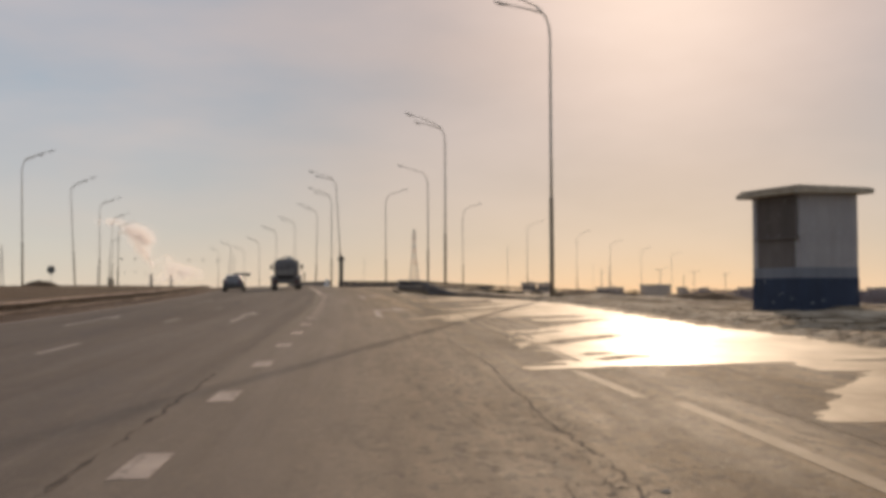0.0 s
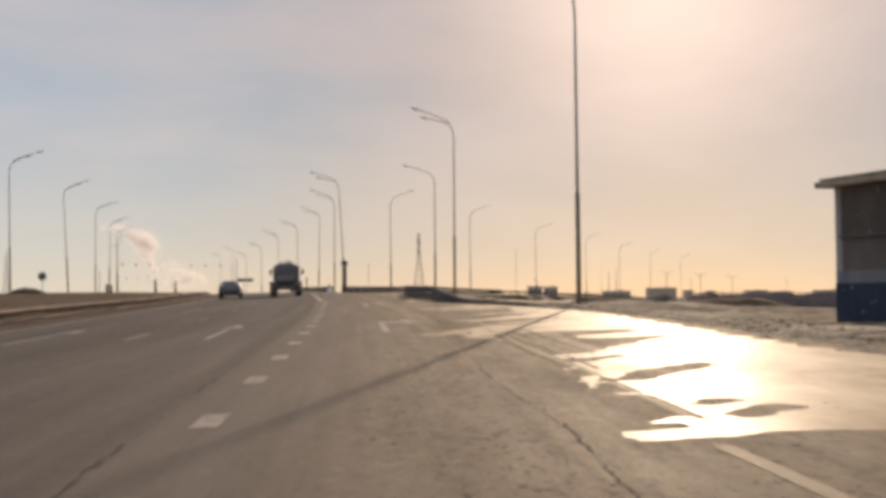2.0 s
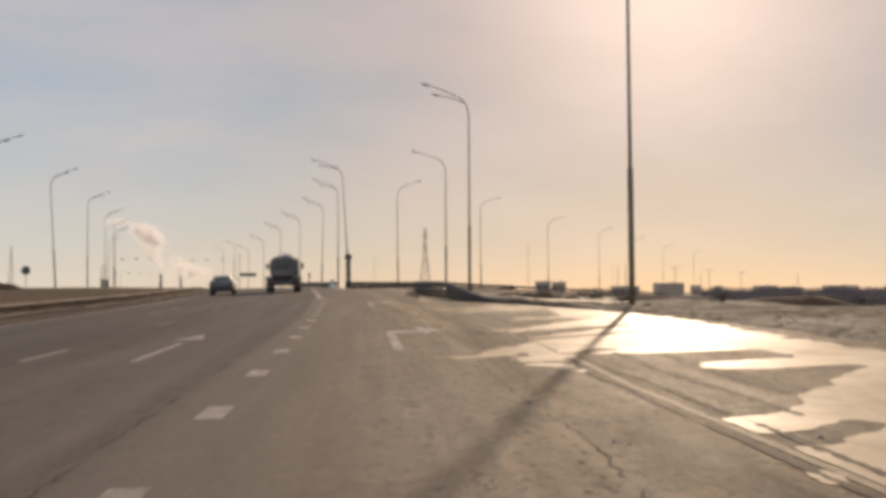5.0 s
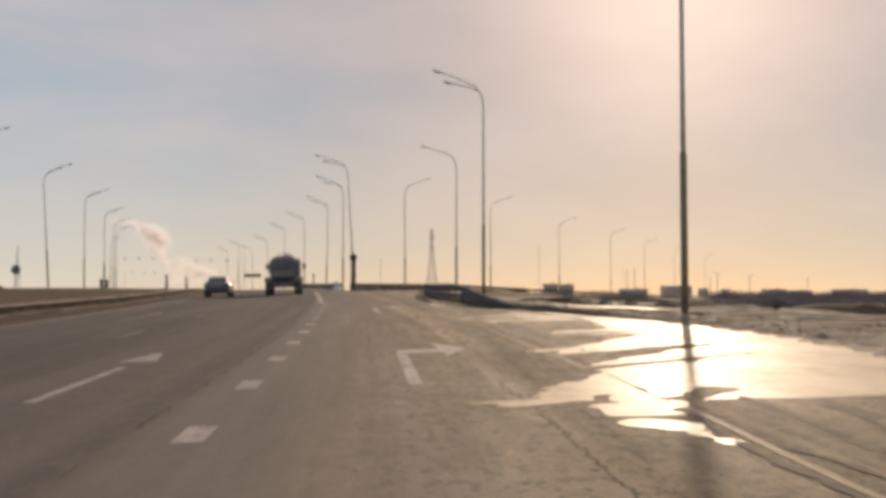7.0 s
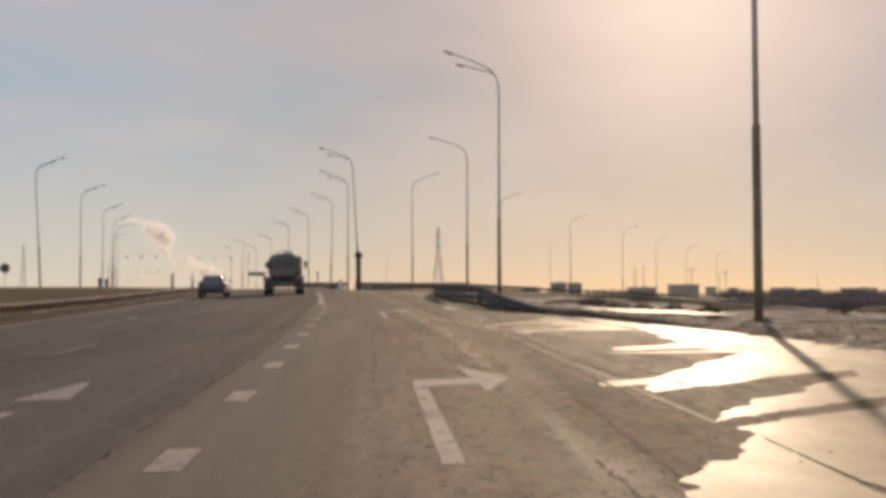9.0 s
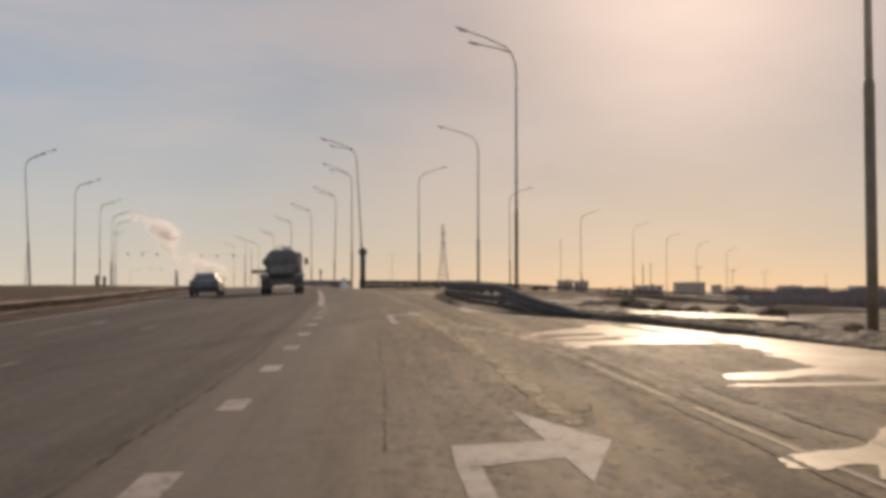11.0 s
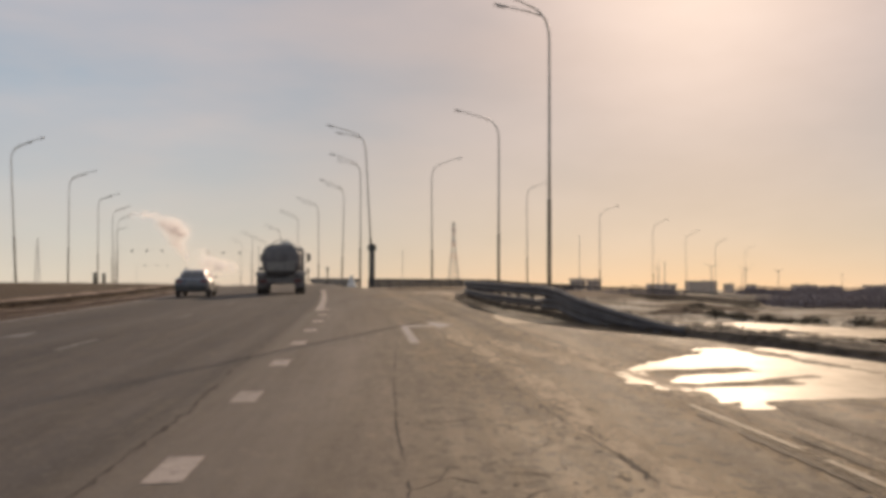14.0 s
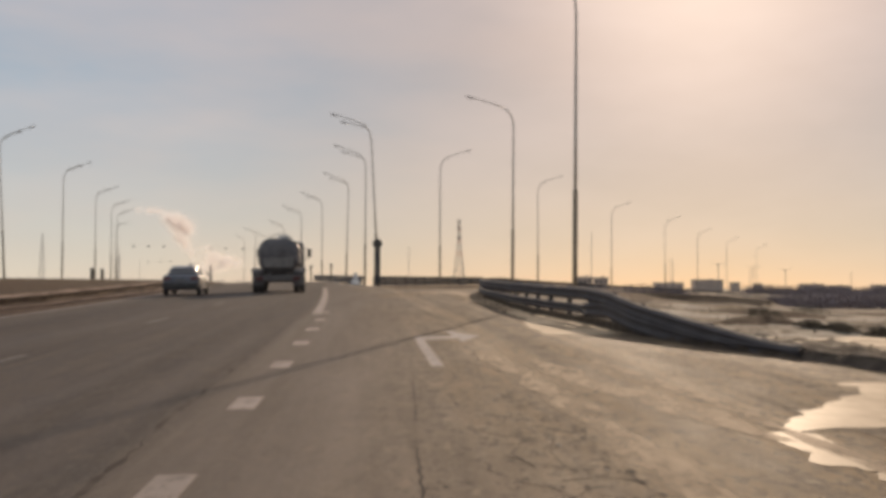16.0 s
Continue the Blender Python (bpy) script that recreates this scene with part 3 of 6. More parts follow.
def bevel(bm, width, segments=2):
    bmesh.ops.bevel(bm, geom=[e for e in bm.edges if len(e.link_faces) == 2 and e.calc_face_angle(0) > 0.5], offset=width, segments=segments, affect="EDGES", clamp_overlap=True)


def finish(bm, name, material, smooth_faces=False):
    me = bpy.data.meshes.new(name)
    if smooth_faces:
        for f in bm.faces:
            f.smooth = True
    bm.to_mesh(me)
    bm.free()
    me.materials.append(material)
    return me


def part(name, bm, material, parent, label="", smooth_faces=False):
    ob = new(name, finish(bm, name, material, smooth_faces))
    ob.parent = parent
    if label:
        tagged(ob, label)
    return ob


def thing(name, label, category, m=None, group="", kind=""):
    ob = new(name)
    ob.matrix_world = m or Matrix.Identity(4)
    return tagged(ob, label, category, group, kind)


def sheet(name, verts, faces, material, smooth_faces=True):
    me = bpy.data.meshes.new(name)
    me.from_pydata(verts, [], faces)
    me.materials.append(material)
    if smooth_faces:
        me.polygons.foreach_set("use_smooth", [True] * len(me.polygons))
    me.update()
    return me


def grid_sheet(name, xs, ys, zfun, material):
    verts = [(x, y, zfun(x, y)) for y in ys for x in xs]
    w = len(xs)
    faces = [(j * w + i, j * w + i + 1, (j + 1) * w + i + 1, (j + 1) * w + i) for j in range(len(ys) - 1) for i in range(w - 1)]
    return sheet(name, verts, faces, material)


def span(a, b, step):
    n = max(1, round((b - a) / step))
    return [a + (b - a) * i / n for i in range(n + 1)]


# ---- ground, carriageway and ramp ----
xs = [-4000, -2500, -1500, -900, -600, -400, -280, -200, -150, -110, -85] + span(-70, -32, 2.0) + span(-31, -8, 0.6) + span(-7, 0, 3.0) + span(0.4, 22, 0.35) + span(22.6, 60, 1.6) + [64, 70, 78, 88, 100, 115, 132, 155, 185, 225, 280, 360, 480, 650, 900, 1300, 1900, 2700, 4000]
ys = [-600, -300, -150, -80, -50] + span(-30, 0, 3.0) + span(1, 92, 0.6) + span(93, 200, 2.2) + span(204, 400, 6) + [420, 450, 490, 540, 600, 680, 780, 900, 1050, 1250, 1500, 1900, 2400, 3100, 4200]
ground = new("ground", grid_sheet("ground", xs, ys, ground_z, SOIL))
ground.data.materials.append(VERGE)
for poly in ground.data.polygons:
    c = poly.center
    if c.x > 3 and c.y < 95 and c.x < 60:
        poly.material_index = 1
    elif c.x > 60 or c.y > 170 and c.x > 3:
        poly.material_index = 1
tagged(ground, "brown thawing soil with patches of dirty ice", "ground", kind="structure")


def strip(name, y0, y1, step, cross, left, right, zfun, material, lift=0.0):
    """A ribbon of ground between two edges that depend on y."""
    verts, faces = [], []
    rows = span(y0, y1, step)
    for y in rows:
        a, b = left(y), right(y)
        for i in range(cross + 1):
            x = a + (b - a) * i / cross
            verts.append((x, y, zfun(x, y) + lift))
    w = cross + 1
    for j in range(len(rows) - 1):
        for i in range(cross):
            faces.append((j * w + i, j * w + i + 1, (j + 1) * w + i + 1, (j + 1) * w + i))
    return new(name, sheet(name, verts, faces, material))


def main_right(y):
    return min(seam(y) + 4.75, kerb_x(min(y, 152.0))) if y < 92 else seam(y) + max(4.75 - (y - 92) * 0.14, 0.8)


road = strip("road", -60, 420, 1.0, 14, lambda y: seam(y) + left_u(y), main_right, road_z, ASPHALT)
tagged(road, "worn grey asphalt carriageway with tar seams", "road", kind="structure")
damp_verge = strip("median_verge", -60, 160, 1.0, 8, lambda y: seam(y) + kerb_u(y) + 0.1, lambda y: seam(y) + left_u(y), lambda x, y: road_z(x, y) - 0.005 + 0.05 * noise.noise(Vector((x * 0.45, y * 0.45, 7.0))) * smooth(0.0, 1.0, seam(y) + left_u(y) - x), DAMP)
tagged(damp_verge, "damp red-brown soil beside the carriageway", "verge", kind="structure")
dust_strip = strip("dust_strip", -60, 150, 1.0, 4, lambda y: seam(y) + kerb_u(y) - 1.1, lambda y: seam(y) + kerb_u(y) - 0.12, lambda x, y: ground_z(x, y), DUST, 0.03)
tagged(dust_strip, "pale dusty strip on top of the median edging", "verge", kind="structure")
dust_line = strip("dust_line", -60, 130, 1.0, 2, lambda y: seam(y) + kerb_u(y) + 1.85, lambda y: seam(y) + kerb_u(y) + 2.2 + 0.12 * noise.noise(Vector((0.0, y * 0.4, 0.0))), lambda x, y: road_z(x, y) + 0.05 + 0.05 * noise.noise(Vector((x * 0.45, y * 0.45, 7.0))), DUST)
tagged(dust_line, "thin pale line of dust along the damp verge", "verge", kind="structure")
shoulder = strip("paved_shoulder", -60, 66, 0.7, 8, lambda y: seam(y) + 4.75, lambda y: max(kerb_x(y), seam(y) + 4.76), road_z, SHOULDER, 0.003)
tagged(shoulder, "silted asphalt shoulder with standing meltwater", "road shoulder", kind="structure")
def ramp_surface(x, y):
    k = smooth(60, 100, y)
    return (road_z(x, y) + 0.005) * (1 - k) + (ramp_z(y) + 0.012) * k


ramp = strip("exit_ramp", 78, 375, 1.5, 8, lambda y: ramp_x(y) - 3.6 * (1 + 0.25 * smooth(130, 200, y)), lambda y: ramp_x(y) + 3.4 * (1 + 0.25 * smooth(130, 200, y)), ramp_surface, SHOULDER)
tagged(ramp, "pale dusty exit ramp bending away", "ramp", kind="structure")


def lay(name, pts, material, parent, lift=0.004):
    """A flat mark on the road from a ring of (u, y) corners."""
    verts = [(seam(y) + u, y, road_z(seam(y) + u, y) + lift) for u, y in pts]
    ob = new(name, sheet(name, verts, [tuple(range(len(verts)))], material, False))
    ob.parent = parent
    return ob


marks = thing("lane_marking", "white worn thermoplastic road markings on asphalt", "road marking", kind="structure")
for k in range(-4, 18):
    y = 1.5 + 4.0 * k
    lay("dash", [(-0.10, y + 0.05), (0.15, y + 0.05), (0.15, y + 1.0), (-0.10, y + 1.0)], PAINT, marks)
for k in range(-2, 10):
    y = 5.35 + 12.05 * k
    lay("lane_dash", [(-4.05, y), (-3.92, y), (-3.92, y + 2.8), (-4.05, y + 2.8)], FADED if y < 40 else GHOST, marks)
for y in span(69, 105, 4)[:-1]:
    lay("gore_line", [(-0.30 - 0.01 * (y - 69), y), (-0.05 - 0.01 * (y - 69), y), (-0.09 - 0.01 * (y - 69), y + 4), (-0.34 - 0.01 * (y - 69), y + 4)], PAINT, marks)
for y0, y1, u0, u1 in ((-8, 3.4, 4.25, 4.2), (3.8, 8.4, 4.15, 4.14), (8.8, 11.6, 3.92, 3.86), (12.8, 16.2, 4.10, 4.12), (17.0, 23.3, 4.14, 4.11), (23.3, 26.8, 4.11, 4.24), (26.8, 28.2, 4.24, 4.2), (31.0, 37.0, 4.16, 4.14), (37.5, 41.8, 4.1, 4.12), (42.2, 44.6, 4.12, 4.07)):
    for a, b in zip(span(y0, y1, 2.0), span(y0, y1, 2.0)[1:]):
        ua, ub = u0 + (u1 - u0) * (a - y0) / (y1 - y0), u0 + (u1 - u0) * (b - y0) / (y1 - y0)
        w = 0.07 if b < 13 else 0.055 if b < 17 else 0.038 if b < 30 else 0.032
        lay("edge_line", [(ua - w, a), (ua + w, a), (ub + w, b), (ub - w, b)], SILTED, marks)
for a, b in zip(span(10, 110, 5), span(10, 110, 5)[1:]):
    la, lb = left_u(a) + 0.25, left_u(b) + 0.25
    lay("edge_line", [(la - 0.09, a), (la + 0.09, a), (lb + 0.09, b), (lb - 0.09, b)], PAINT, marks)


def turn_arrow(y, u, paint):
    ob = thing("turn_arrow", "white right-turn arrow painted on the exit lane", "road marking", group="lane arrows")
    lay("shaft", [(u, y), (u + 0.16, y), (u + 0.16, y + 4.9), (u, y + 4.9)], paint, ob)
    lay("bar", [(u, y + 4.9), (u + 0.03, y + 5.75), (u + 0.75, y + 5.85), (u + 0.75, y + 5.15), (u + 0.16, y + 4.9)], paint, ob)
    lay("arrow_head", [(u + 0.75, y + 4.3), (u + 0.68, y + 7.6), (u + 1.18, y + 5.8)], paint, ob)


def straight_arrow(y, u, paint=FADED):
    ob = thing("straight_arrow", "faded straight-ahead arrow painted on a through lane", "road marking", group="lane arrows")
    lay("shaft", [(u - 0.07, y), (u + 0.07, y), (u + 0.07, y + 4.4), (u - 0.07, y + 4.4)], paint, ob)
    lay("arrow_head", [(u - 0.30, y + 5.4), (u + 0.30, y + 5.4), (u + 0.07, y + 7.2), (u, y + 7.5), (u - 0.07, y + 7.2)], paint, ob)


for y in (29.5, 53.4):
    turn_arrow(y, *((1.86, PAINT) if y < 40 else (1.93, FADED)))
straight_arrow(28.7, -2.1)
straight_arrow(28.7, -6.5)
straight_arrow(52.2, -6.1, GHOST)

# tar seam beside the dashed line, and cracks that wander along the exit lane
seams = thing("tar_seam", "dark tar-filled seams and cracks in the asphalt", "road crack", kind="structure")
rng = random.Random(4)


def crack(pts, width, step=0.12, wander=0.018, name="crack", fill=TAR):
    line = []
    for (ua, ya), (ub, yb) in zip(pts, pts[1:]):
        n = max(1, round(math.hypot(ub - ua, yb - ya) / step))
        line += [(ua + (ub - ua) * i / n, ya + (yb - ya) * i / n) for i in range(n)]
    line.append(pts[-1])
    verts, faces = [], []
    for k, (u, y) in enumerate(line):
        u += rng.uniform(-wander, wander)
        w = width * rng.uniform(0.3, 1.0) * (1.0 if noise.noise(Vector((u * 3, y * 1.1, 2.0))) > -0.22 else 0.12)
        dx, dy = (line[min(k + 1, len(line) - 1)][0] - line[max(k - 1, 0)][0]), (line[min(k + 1, len(line) - 1)][1] - line[max(k - 1, 0)][1])
        ln = math.hypot(dx, dy) or 1.0
        for s in (-0.5, 0.5):
            uu, yy = u - dy / ln * w * s, y + dx / ln * w * s
            x = seam(yy) + uu
            verts.append((x, yy, road_z(x, yy) + (0.003 if fill == TAR else 0.007)))
    for k in range(len(line) - 1):
        faces.append((2 * k, 2 * k + 1, 2 * k + 3, 2 * k + 2))
    ob = new(name, sheet(name, verts, faces, fill, False))
    ob.parent = seams


crack([(-0.40, -3), (-0.36, 8), (-0.5, 15), (-0.55, 24), (-0.5, 34), (-0.38, 45), (-0.52, 50), (-0.58, 66)], 0.065, 0.2, 0.028)
crack([(2.98, 13), (2.9, 15.6), (2.88, 17.2), (2.97, 20.1), (2.86, 22.1), (2.88, 24.5), (2.92, 27.2), (2.86, 29.5)], 0.024, 0.09, 0.032)
crack([(2.84, 36.5), (2.83, 38.5), (2.86, 40.2), (2.94, 43.1), (2.9, 46.0)], 0.036, 0.1, 0.035)
crack([(2.75, 2.0), (2.86, 4.4), (2.92, 5.8), (2.83, 7.2), (2.9, 8.8), (2.88, 10.4), (3.0, 13)], 0.027, 0.09, 0.03)
crack([(2.80, 3.4), (2.98, 3.7), (3.05, 4.1)], 0.022)
crack([(2.88, 7.0), (2.72, 7.3), (2.6, 7.4)], 0.02)
for line, w in (([(-0.86, 51.5), (-0.82, 47.5), (-0.76, 45.0), (-0.72, 43.5), (-0.62, 41.2), (-0.55, 38.0), (-0.5, 35.0)], 0.027),
                ([(-0.60, 43.8), (-0.3, 43.9), (-0.11, 44.05), (0.2, 43.95), (0.55, 44.0)], 0.03),
                ([(-0.6, 41.47), (-0.41, 41.57), (-0.21, 41.36), (-0.02, 41.65), (0.3, 41.5)], 0.026),
                ([(0.45, 46.3), (0.55, 44.9), (0.66, 43.2), (0.74, 42.27), (0.79, 41.75), (0.8, 41.2)], 0.026),
                ([(1.40, 55.2), (1.48, 54.05), (1.61, 52.3)], 0.045)):
    crack([(x - seam(y), y) for x, y in line], w, 0.1, 0.012)
for line, w in (([(4.95, 27.6), (4.89, 26.03), (4.85, 25.2), (4.85, 24.4), (4.84, 23.4), (4.87, 22.3), (4.84, 20.5)], 0.09),
                ([(4.22, 24.6), (4.35, 24.07), (4.38, 23.5), (4.34, 22.9), (4.38, 22.4), (4.34, 21.9), (4.36, 20.0), (4.33, 17.5)], 0.07),
                ([(4.12, 26.4), (4.03, 25.1), (3.96, 23.9), (4.03, 23.5), (3.99, 22.7), (3.97, 21.6), (3.99, 20.0), (4.0, 17.5)], 0.065),
                ([(5.39, 26.8), (5.43, 26.2), (5.32, 25.4), (5.28, 24.2), (5.3, 22.0)], 0.08),
                ([(4.3, 35.2), (4.28, 37.5), (4.26, 40.0), (4.28, 43.0)], 0.05),
                ([(3.95, 33.0), (3.98, 36.0), (3.96, 40.0), (3.97, 44.0)], 0.05),
                ([(4.75, 34.0), (4.72, 36.5), (4.7, 38.6)], 0.08)):
    crack(line, 1.5 * w, 0.1, 0.012, "damp_streak", SILT_SHADE)
crack([(2.3, 46.1), (2.55, 46.2), (2.8, 46.0), (3.0, 46.3)], 0.035, 0.1, 0.03)
crack([(3.1, 23), (3.3, 26), (3.25, 29), (3.4, 33)], 0.02)
crack([(-4.0, 26), (-3.9, 33), (-4.05, 41)], 0.04)
crack([(2.6, 36.5), (2.9, 37.0), (3.2, 36.8), (3.3, 37.4)], 0.03, 0.1, 0.03)


def crazing(u0, u1, y0, y1, cell, width, keep):
    """A net of cracks: the sides of uneven cells, some of them closed up."""
    nu, ny = max(2, round((u1 - u0) / cell)), max(2, round((y1 - y0) / (cell * 1.3)))
    node = {(i, j): (u0 + (u1 - u0) * (i + rng.uniform(-0.38, 0.38)) / nu, y0 + (y1 - y0) * (j + rng.uniform(-0.38, 0.38)) / ny) for i in range(nu + 1) for j in range(ny + 1)}
    for (i, j), p in node.items():
        mid = 1 - abs(2 * i / nu - 1) * 0.6 - abs(2 * j / ny - 1) * 0.3
        for q in ((i + 1, j), (i, j + 1)):
            if q in node and rng.random() < keep * mid:
                crack([p, node[q]], width * rng.uniform(0.5, 1.0), 0.07, 0.02)


crazing(2.1, 3.0, 3.0, 8.5, 0.24, 0.013, 0.5)
crazing(2.5, 3.0, 8.5, 13.0, 0.25, 0.013, 0.4)
crazing(2.2, 3.1, 34.5, 40.5, 0.25, 0.014, 0.5)
crazing(1.9, 2.9, 42.5, 47.5, 0.24, 0.013, 0.45)
crazing(2.4, 3.1, 24.0, 29.0, 0.3, 0.013, 0.4)
for k in range(50):
    u, y = rng.uniform(1.7, 3.1), rng.uniform(3, 13) if k % 3 == 0 else rng.uniform(31, 50)
    a, pts = rng.uniform(0, 6.28), []
    for _ in range(4):
        pts.append((u, y))
        a += rng.uniform(-0.9, 0.9)
        u, y = u + 0.2 * math.cos(a), y + 0.28 * math.sin(a)
    crack(pts, rng.uniform(0.010, 0.018), 0.08, 0.02)


def chips(n, area, size, seed):
    """Small ragged holes where the surface has crumbled."""
    pr = random.Random(seed)
    verts, faces = [], []
    for _ in range(n):
        u, y = area(pr)
        r, b = size * (0.4 + pr.random() ** 2), len(verts)
        for i in range(7):
            q = 2 * math.pi * i / 7
            w = r * pr.uniform(0.45, 1.2)
            yy = y + 1.5 * w * math.sin(q)
            x = seam(yy) + u + w * math.cos(q)
            verts.append((x, yy, road_z(x, yy) + 0.0028))
        faces.append(tuple(range(b, b + 7)))
    ob = tagged(new("chipped_hole", sheet("chipped_hole", verts, faces, TAR, False)), kind="stuff")
    ob.parent = seams


chips(130, lambda pr: (2.80 - abs(pr.gauss(0, 0.16)), pr.uniform(36, 49)), 0.026, 11)
chips(90, lambda pr: (2.84 - abs(pr.gauss(0, 0.18)), pr.uniform(2.5, 22)), 0.024, 12)
chips(420, lambda pr: (pr.uniform(1.3, 2.75), pr.uniform(2, 50)), 0.022, 13)
chips(160, lambda pr: (pr.uniform(3.0, 4.0), pr.uniform(2, 48)), 0.020, 14)


def sand_drift(label, line):
    """A thin ragged bank of blown sand along a line of (x, y, half width)."""
    verts, faces, cover = [], [], []
    n = 0
    for (xa, ya, wa), (xb, yb, wb) in zip(line, line[1:]):
        steps = max(1, round(abs(yb - ya) / 0.25))
        for i in range(steps + (line[-1] == (xb, yb, wb))):
            f = i / steps
            x, y, w = xa + (xb - xa) * f, ya + (yb - ya) * f, wa + (wb - wa) * f
            x += 0.7 * w * noise.noise(Vector((0.3, y * 0.6, 1.0)))
            w *= 1.0 + 0.9 * noise.noise(Vector((line[0][0], y * 0.8, 5.0)))
            for j in range(-4, 5):
                k = j / 4
                px = x + 1.5 * w * k
                verts.append((px, y, max(road_z(px, y), ramp_surface(px, y) if y > 70 else -9.0) + 0.004 + 0.003 * (1 - k * k)))
                cover.append(1 - k * k)
            n += 1
    for r in (0, n - 1):
        cover[9 * r:9 * r + 9] = [0.0] * 9
    for r in range(n - 1):
        for j in range(8):
            faces.append((9 * r + j, 9 * r + j + 1, 9 * r + j + 10, 9 * r + j + 9))
    me = sheet("sand_drift", verts, faces, SAND)
    me.attributes.new("cover", "FLOAT", "POINT").data.foreach_set("value", cover)
    return tagged(new("sand_drift", me), label, "sand", kind="stuff")


sand_drift("pale ragged drift of sand along the exit lane", [(0.98, 36.0, 0.07), (0.95, 39.0, 0.10), (0.90, 41.1, 0.13), (0.84, 42.5, 0.16), (0.77, 43.9, 0.155), (0.72, 45.5, 0.15), (0.64, 47.3, 0.15), (0.50, 50.0, 0.15), (0.30, 53.0, 0.16), (0.15, 56.0, 0.2)])
sand_drift("broad faint drift of sand across the exit lane", [(1.75, 47.2, 0.06), (1.45, 48.7, 0.2), (1.15, 50.3, 0.3), (0.9, 52.0, 0.22), (0.75, 54.0, 0.1)])
sand_drift("thin line of sand along the worn edge line", [(2.02, 44.9, 0.05), (2.0, 45.5, 0.07), (1.88, 47.9, 0.07), (1.84, 49.4, 0.12), (1.68, 51.6, 0.12), (1.45, 54.0, 0.07)])
sand_drift("thin line of sand along the shoulder", [(2.24, 37.5, 0.02), (2.27, 40.0, 0.028), (2.28, 42.0, 0.03), (2.25, 43.2, 0.02)])
sand_drift("pale crusted silt beside the far guardrail", [(1.85, 69.0, 0.3), (1.6, 75.0, 0.5), (1.35, 81.0, 0.55), (1.15, 87.5, 0.6), (0.8, 92.5, 0.5)])
sand_drift("pale crusted silt round the head of the exit lane", [(-2.2, 84.0, 0.5), (-1.4, 87.5, 0.9), (-0.6, 89.5, 1.0), (0.2, 91.5, 0.9), (0.7, 93.0, 0.6)])

# ---- standing water ----
POOLS = [(5.7, 7.1, 7.3, 11.4), (2.5, 6.95, 12.05, 24.4), (5.2, 6.95, 23.8, 28.6), (2.42, 6.9, 27.3, 38.6), (4.5, 6.8, 38.0, 42.2), (4.7, 6.3, 41.5, 46.5), (3.4, 5.2, 44.7, 50.9), (2.2, 4.9, 44.75, 45.9), (1.45, 2.75, 59.2, 64.2), (1.55, 2.6, 63.5, 66.8), (1.5, 2.0, 66.5, 70.5)]
REACHES = [(3.6, 7.1, 4.6, 7.4, 0.14), (1.98, 12.12, 3.2, 12.4, 0.22), (5.4, 11.3, 6.9, 10.9, 0.5), (2.12, 34.2, 3.2, 35.0, 0.22), (2.85, 31.75, 3.4, 32.1, 0.22), (3.45, 39.4, 4.8, 40.0, 0.24), (1.88, 47.5, 1.8, 46.5, 0.14), (1.8, 46.5, 2.05, 45.8, 0.09), (2.4, 46.62, 4.0, 47.1, 0.26), (2.36, 44.3, 2.5, 44.9, 0.08), (2.3, 16.6, 2.7, 17.5, 0.10), (2.35, 14.6, 2.6, 15.2, 0.10)]
ISLANDS = [(4.05, 51.3, 4.2, 49.7, 0.12), (4.2, 49.7, 4.4, 48.0, 0.13), (4.4, 48.0, 4.7, 45.0, 0.11), (2.9, 16.5, 4.1, 18.1, 0.26), (2.95, 13.95, 3.2, 14.15, 0.09), (3.0, 13.1, 3.55, 13.55, 0.13), (2.8, 19.4, 3.5, 20.0, 0.17), (2.7, 27.5, 3.15, 28.1, 0.22), (2.1, 47.1, 2.6, 47.5, 0.13), (2.6, 47.5, 3.3, 47.64, 0.10), (2.2, 45.95, 3.7, 46.68, 0.17)]
TONGUES = [(3.6, 7.35, 6.2, 9.0, 0.08, 1.45), (2.0, 47.95, 4.2, 49.4, 0.12, 0.95)]
LATE_POOLS = [(1.72, 2.42, 26.35, 27.2), (2.05, 2.6, 26.8, 28.3), (1.72, 2.6, 28.05, 29.4)]
LATE_REACHES = [(0.62, 27.62, 1.25, 27.66, 0.045), (1.02, 27.32, 1.3, 27.5, 0.11), (1.3, 27.75, 1.7, 27.8, 0.10), (1.5, 28.1, 2.2, 28.5, 0.26), (1.8, 28.6, 2.5, 29.7, 0.30), (1.98, 25.95, 2.2, 25.55, 0.17), (2.12, 25.45, 2.3, 24.85, 0.05), (4.15, 25.05, 6.0, 25.3, 0.42)]
SPITS = [(2.2, 23.6, 5.5, 24.5, 2.45, 0.05), (2.4, 26.35, 5.3, 27.0, 0.95, 0.04), (1.9, 37.0, 4.8, 38.05, 1.85, 0.04), (1.8, 32.0, 5.4, 35.3, 0.76, 0.03), (1.9, 30.6, 5.0, 32.75, 0.17, 0.06)]


SPILLS = [(2.28, 15.7, 2.47, 16.8, 0.07), (2.30, 16.4, 2.36, 16.5, 0.09), (2.40, 16.85, 2.55, 16.95, 0.06), (2.36, 16.2, 2.5, 16.2, 0.06), (2.42, 15.0, 2.56, 14.95, 0.10), (2.42, 14.75, 2.5, 14.8, 0.08), (2.05, 12.55, 2.55, 12.75, 0.12), (2.3, 12.8, 2.5, 13.0, 0.08), (2.42, 17.9, 2.46, 18.2, 0.05)]


